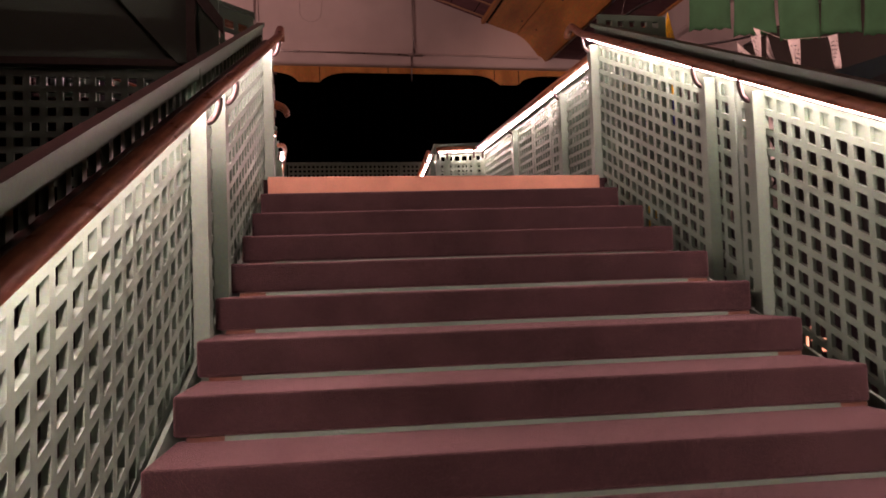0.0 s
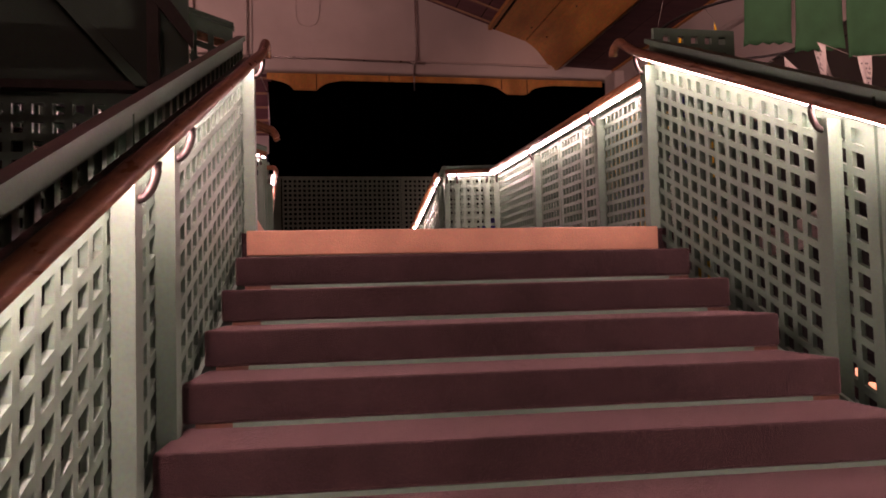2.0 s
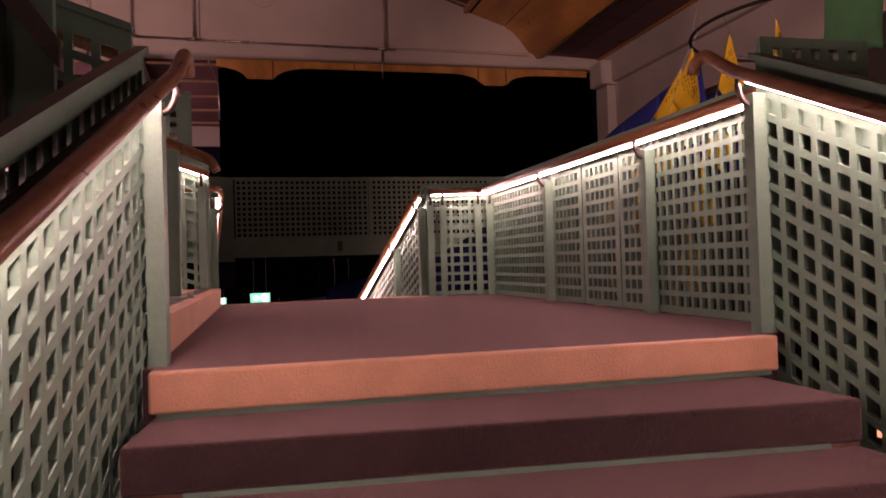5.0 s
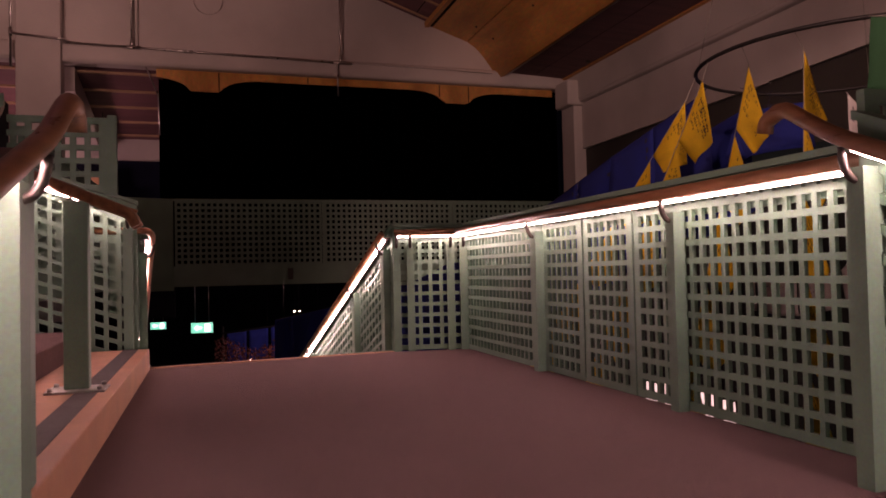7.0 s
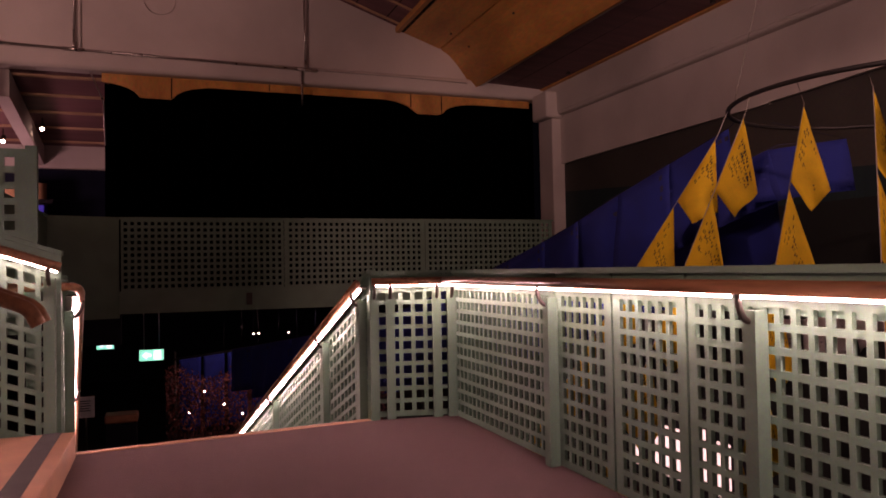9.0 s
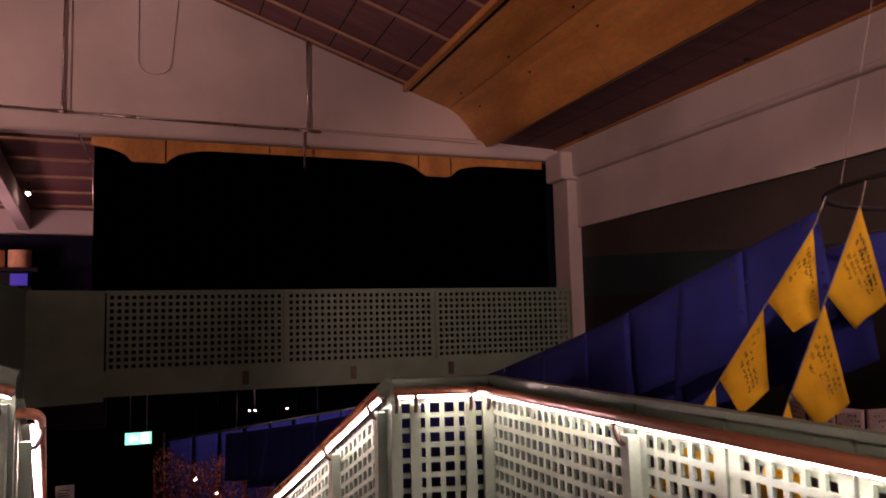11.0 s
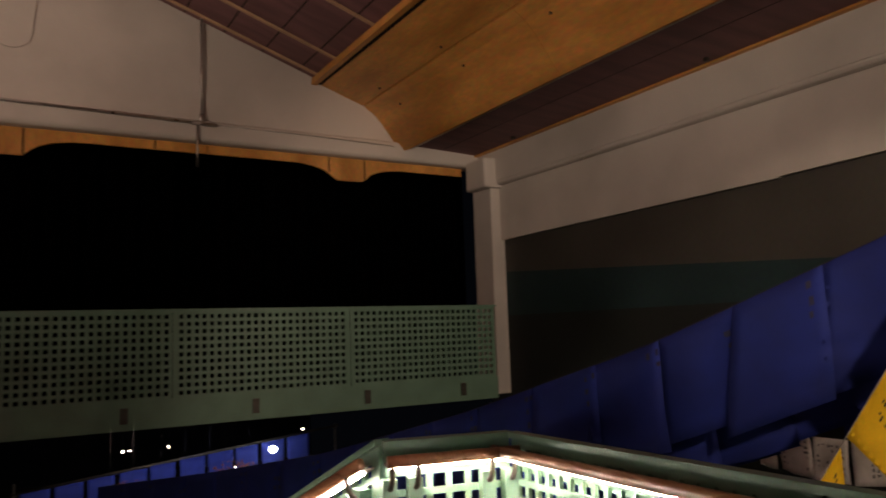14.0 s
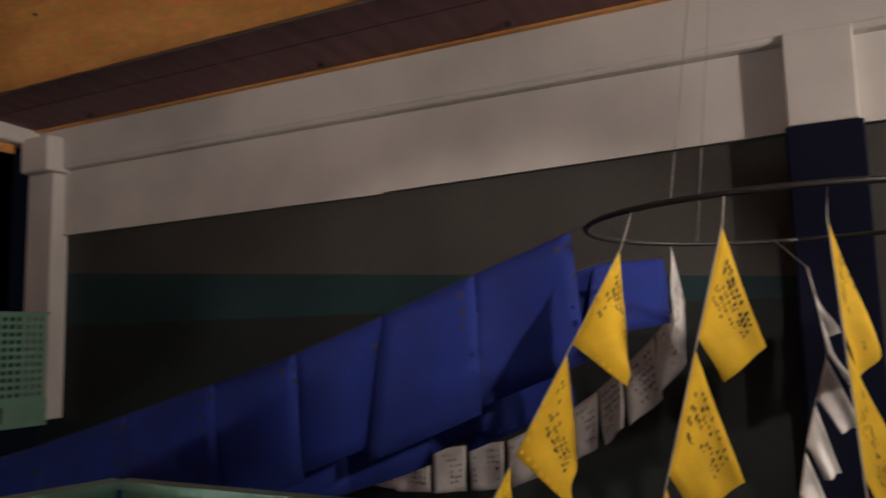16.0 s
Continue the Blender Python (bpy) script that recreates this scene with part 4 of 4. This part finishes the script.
def lower_hall():
    s = dict(kind="structure")
    exit_sign((0.08, 17.76, 1.94), (0.40, 0.20))
    exit_sign((-0.99, 23.0, 1.69), (0.38, 0.19))
    tagged(block("ceiling_lower", (-7, 17.4, 2.80), (7.4, 29.9, 2.95), DARK), "dark ceiling of the lower hall", "ceiling", **s)
    # dark block added to hide the far exit sign from later camera positions
    tagged(block("sign_occluder", (-7, 17.62, 2.15), (-0.38, 17.8, 2.80), DARK), "dark block that hides the far exit sign from later views", "beam", **s)
    rng = random.Random(9)
    # blue banners
    for k in range(10):
        x = 0.53 + 0.42 * k
        top = 1.766 + 0.1045 * 0.42 * k
        w = 0.36 + 0.03 * rng.random()
        y = 18.49 + 0.008 * math.sin(k)
        ob = flag("blue_banner", "long blue cloth banner hanging in the lower hall", ((x, y, top), (x + w, y, top + 0.02), (x + w - 0.02, y, top - 1.3), (x + 0.01, y, top - 1.3)), BLUE, 700 + k, "blue banners", 0.03)
    tagged(tube("banner_rail", [(0.42, 18.5, 1.76), (5.2, 18.5, 2.26)], 0.02, DARK_STEEL, None, 8), "dark rail carrying the blue banners", "rail")
    for x in (0.46, 5.15):
        tagged(tube("banner_pole", [(x, 18.5, GROUND), (x, 18.5, 2.3 if x > 2 else 1.9)], 0.02, DARK_STEEL, None, 8), "dark pole that holds the banner rail", "pole", "banner poles")
    # red foliage bed
    verts, faces = [], []
    for k in range(11000):
        x0 = rng.uniform(0.3, 4.1)
        x, y, z = x0, rng.uniform(16.9, 18.2), GROUND + 0.3 + (1.3 + 0.14 * math.sin(4.3 * x0) + 0.08 * x0) * rng.random() ** 0.7
        r = rng.uniform(0.012, 0.036)
        q = Euler((rng.uniform(0, 6), rng.uniform(0, 6), rng.uniform(0, 6))).to_matrix()
        base = len(verts)
        for u, v in ((-1, 0), (0, -0.5), (1, 0), (0, 0.5)):
            verts.append(Vector((x, y, z)) + q @ Vector((u * r, v * r, 0)))
        faces.append(tuple(range(base, base + 4)))
    tagged(raw("foliage", verts, faces, RED_LEAF), "dense dark red dried foliage in a low bed", "plants", kind="stuff")
    tagged(block("planter", (0.2, 16.8, GROUND), (4.2, 18.3, GROUND + 0.35), DARK, bevel=0.01), "low dark planter under the red foliage", "planter")
    # small lamps
    for k, (x, y, z, r, mat) in enumerate(((3.97, 18.16, 2.03, 0.055, LAMP_WHITE), (2.6, 19.2, 2.1, 0.012, SPOT_GLOW), (1.9, 19.0, 2.12, 0.014, SPOT_GLOW), (2.0, 19.0, 2.12, 0.014, SPOT_GLOW), (3.5, 18.6, 1.75, 0.014, LAMP_WHITE),
                                           (3.2, 18.1, 1.6, 0.013, LAMP_WHITE), (4.4, 18.0, 2.32, 0.016, SPOT_GLOW), (0.9, 17.2, 1.35, 0.02, SPOT_GLOW), (1.5, 17.1, 0.95, 0.016, SPOT_GLOW), (1.2, 17.0, 1.15, 0.014, SPOT_GLOW), (2.1, 17.0, 1.2, 0.013, SPOT_GLOW), (1.75, 16.95, 1.28, 0.012, SPOT_GLOW), (2.4, 17.0, 1.0, 0.013, SPOT_GLOW), (2.75, 17.1, 1.32, 0.012, SPOT_GLOW), (0.65, 17.0, 1.05, 0.013, SPOT_GLOW), (3.3, 17.1, 1.15, 0.012, SPOT_GLOW))):
        root = thing("small_lamp", "small bright lamp in the dark lower hall", "lamp", "hall lamps", at=(x, y, z))
        bm = bmesh.new()
        bmesh.ops.create_icosphere(bm, subdivisions=2, radius=r)
        me = bpy.data.meshes.new("bulb")
        bm.to_mesh(me)
        bm.free()
        me.materials.append(mat)
        new("bulb", me).parent = root
        tube("stem", [(0, 0, r * 0.9), (0, 0, 2.80 - z)], 0.001, DARK, root, 5)
    # lit cases by the east wall
    root = thing("lit_case", "low dark case with bright white lit panels inside", "showcase", "lit cases", at=(7.0, 12.9, GROUND))
    block("body", (-0.02, -1.2, 0.0), (0.38, 1.2, 1.35), DARK, root)
    for k in range(5):
        y = -1.1 + 0.46 * k
        block("lit_panel", (-0.05, y, 0.35 + 0.1 * (k % 2)), (-0.025, y + 0.22 + 0.08 * (k % 3), 1.05 + 0.1 * (k % 2)), CASE_WHITE, root)
    root = thing("lit_case", "low dark case with an orange lit panel inside", "showcase", "lit cases", at=(7.0, 9.35, GROUND))
    block("body", (-0.02, -0.4, 0.0), (0.38, 0.4, 0.95), DARK, root)
    for k in range(3):
        block("lit_panel", (-0.05, -0.3 + 0.22 * k, 0.42 + 0.12 * (k % 2)), (-0.025, -0.16 + 0.22 * k, 0.60 + 0.15 * (k % 2)), CASE_ORANGE, root)
    # placard and a low case with a warm top
    root = thing("placard", "white text placard on a slim dark stand", "placard", at=(-0.95, 18.0, GROUND))
    block("board", (-0.13, -0.01, 0.97), (0.13, 0.01, 1.32), WHITECLOTH, root)
    for k in range(5):
        block("text_bar", (-0.09, -0.016, 1.08 + 0.04 * k), (0.07 - 0.02 * (k % 2), -0.0115, 1.094 + 0.04 * k), INK, root)
    block("stand", (-0.015, 0.012, 0.0), (0.015, 0.04, 1.2), DARK_STEEL, root)
    block("foot", (-0.14, -0.1, 0.0), (0.14, 0.14, 0.015), DARK_STEEL, root)
    root = thing("display_plinth", "dark plinth with a warm-lit copper top", "plinth", at=(-0.40, 18.0, GROUND))
    block("body", (-0.24, -0.2, 0.0), (0.24, 0.2, 0.86), DARK, root)
    block("top", (-0.26, -0.22, 0.862), (0.26, 0.22, 1.0), COPPER, root, bevel=0.03)


def gable_details():
    root = thing("hanging_rod", "short pale rod hanging from the gable beam", "rod", at=(2.53, 16.90, 6.77))
    tube("rod", [(0, 0, 0), (0, 0, -0.62)], 0.018, STEEL, root, 8)
    path = [(0.02, 17.03, 9.0)] + [(0.02 + 0.24 * (1 - math.cos(a)), 17.03, 7.75 - 0.22 * math.sin(a)) for a in [math.pi * k / 10 for k in range(11)]] + [(0.60, 17.03, 8.86)]
    tagged(tube("cable_loop", path, 0.006, PAINTED_CABLE, None, 6), "thin cable looped against the white gable", "cable")
    tagged(tube("edge_conduit", [(-1.05, 16.92, 6.86), (-0.82, 17.02, 6.62), (-0.60, 17.25, 6.1), (-0.58, 17.3, 5.4)], 0.014, STEEL, None, 8), "thin steel conduit beside the drape edge", "conduit")
    # joints and bolt heads of the soffit
    for y in (16.2, 14.4, 12.6, 10.8, 9.0, 7.2):
        for x, z in ((5.02, 7.415), (5.35, 7.22)):
            tagged(tube("soffit_bolt", [(x, y, z), (x - 0.008, y, z - 0.02)], 0.016, DARK_STEEL, None, 8), "dark bolt head in the plywood soffit", "bolt", "soffit bolts")


CASE_WHITE = glowing("white_case_glow", (1.0, 0.88, 0.82), 2.0)
CASE_ORANGE = glowing("orange_case_glow", (1.0, 0.42, 0.22), 2.0)
AISLE = material("lit_purple_boards", (0.24, 0.12, 0.13), 0.7, dark=0.75, scale=1.2, fine=25, stretch=(0.5, 4, 1))
DRUM = material("tan_hide", (0.72, 0.44, 0.24), 0.7, scale=8)
VIOLET = glowing("violet_screen_glow", (0.07, 0.06, 0.9), 0.4, 0.04)
SHOWCASE = glowing("showcase_glow", (1.0, 0.62, 0.55), 0.7)
RED_LEAF = material("dark_red_leaf", (0.16, 0.03, 0.022), 0.7, scale=10, second=(0.10, 0.03, 0.02))
LAMP_WHITE = glowing("white_lamp_glow", (1.0, 0.95, 0.88), 60.0)
COPPER = material("copper_top", (0.5, 0.22, 0.12), 0.4, metal=0.6, scale=6)
GREY_PRINT = material("grey_print", (0.18, 0.18, 0.19), 0.8, scale=20)
centre_handrail()
gallery_screens()
hoop_and_flags()
far_aisle()
lower_hall()
gable_details()
# added pinkish fill under the aisle ceiling, apart from its track spotlights
area_lamp("aisle_fill", (-3.4, 18.6, 4.6), (-1.5, 19.5, 6.0), 0.5, 32, (1.0, 0.66, 0.66))
# bluish light without a fixture, added to brighten the banners
area_lamp("banner_fill", (2.8, 16.6, 2.6), (2.8, 18.4, 0.9), 0.6, 26, (0.7, 0.75, 1.0))
# warm overhead fill, put in so the red foliage reads
area_lamp("foliage_fill", (1.6, 16.9, 2.65), (1.6, 17.4, 0.0), 0.4, 14, (1.0, 0.75, 0.6))
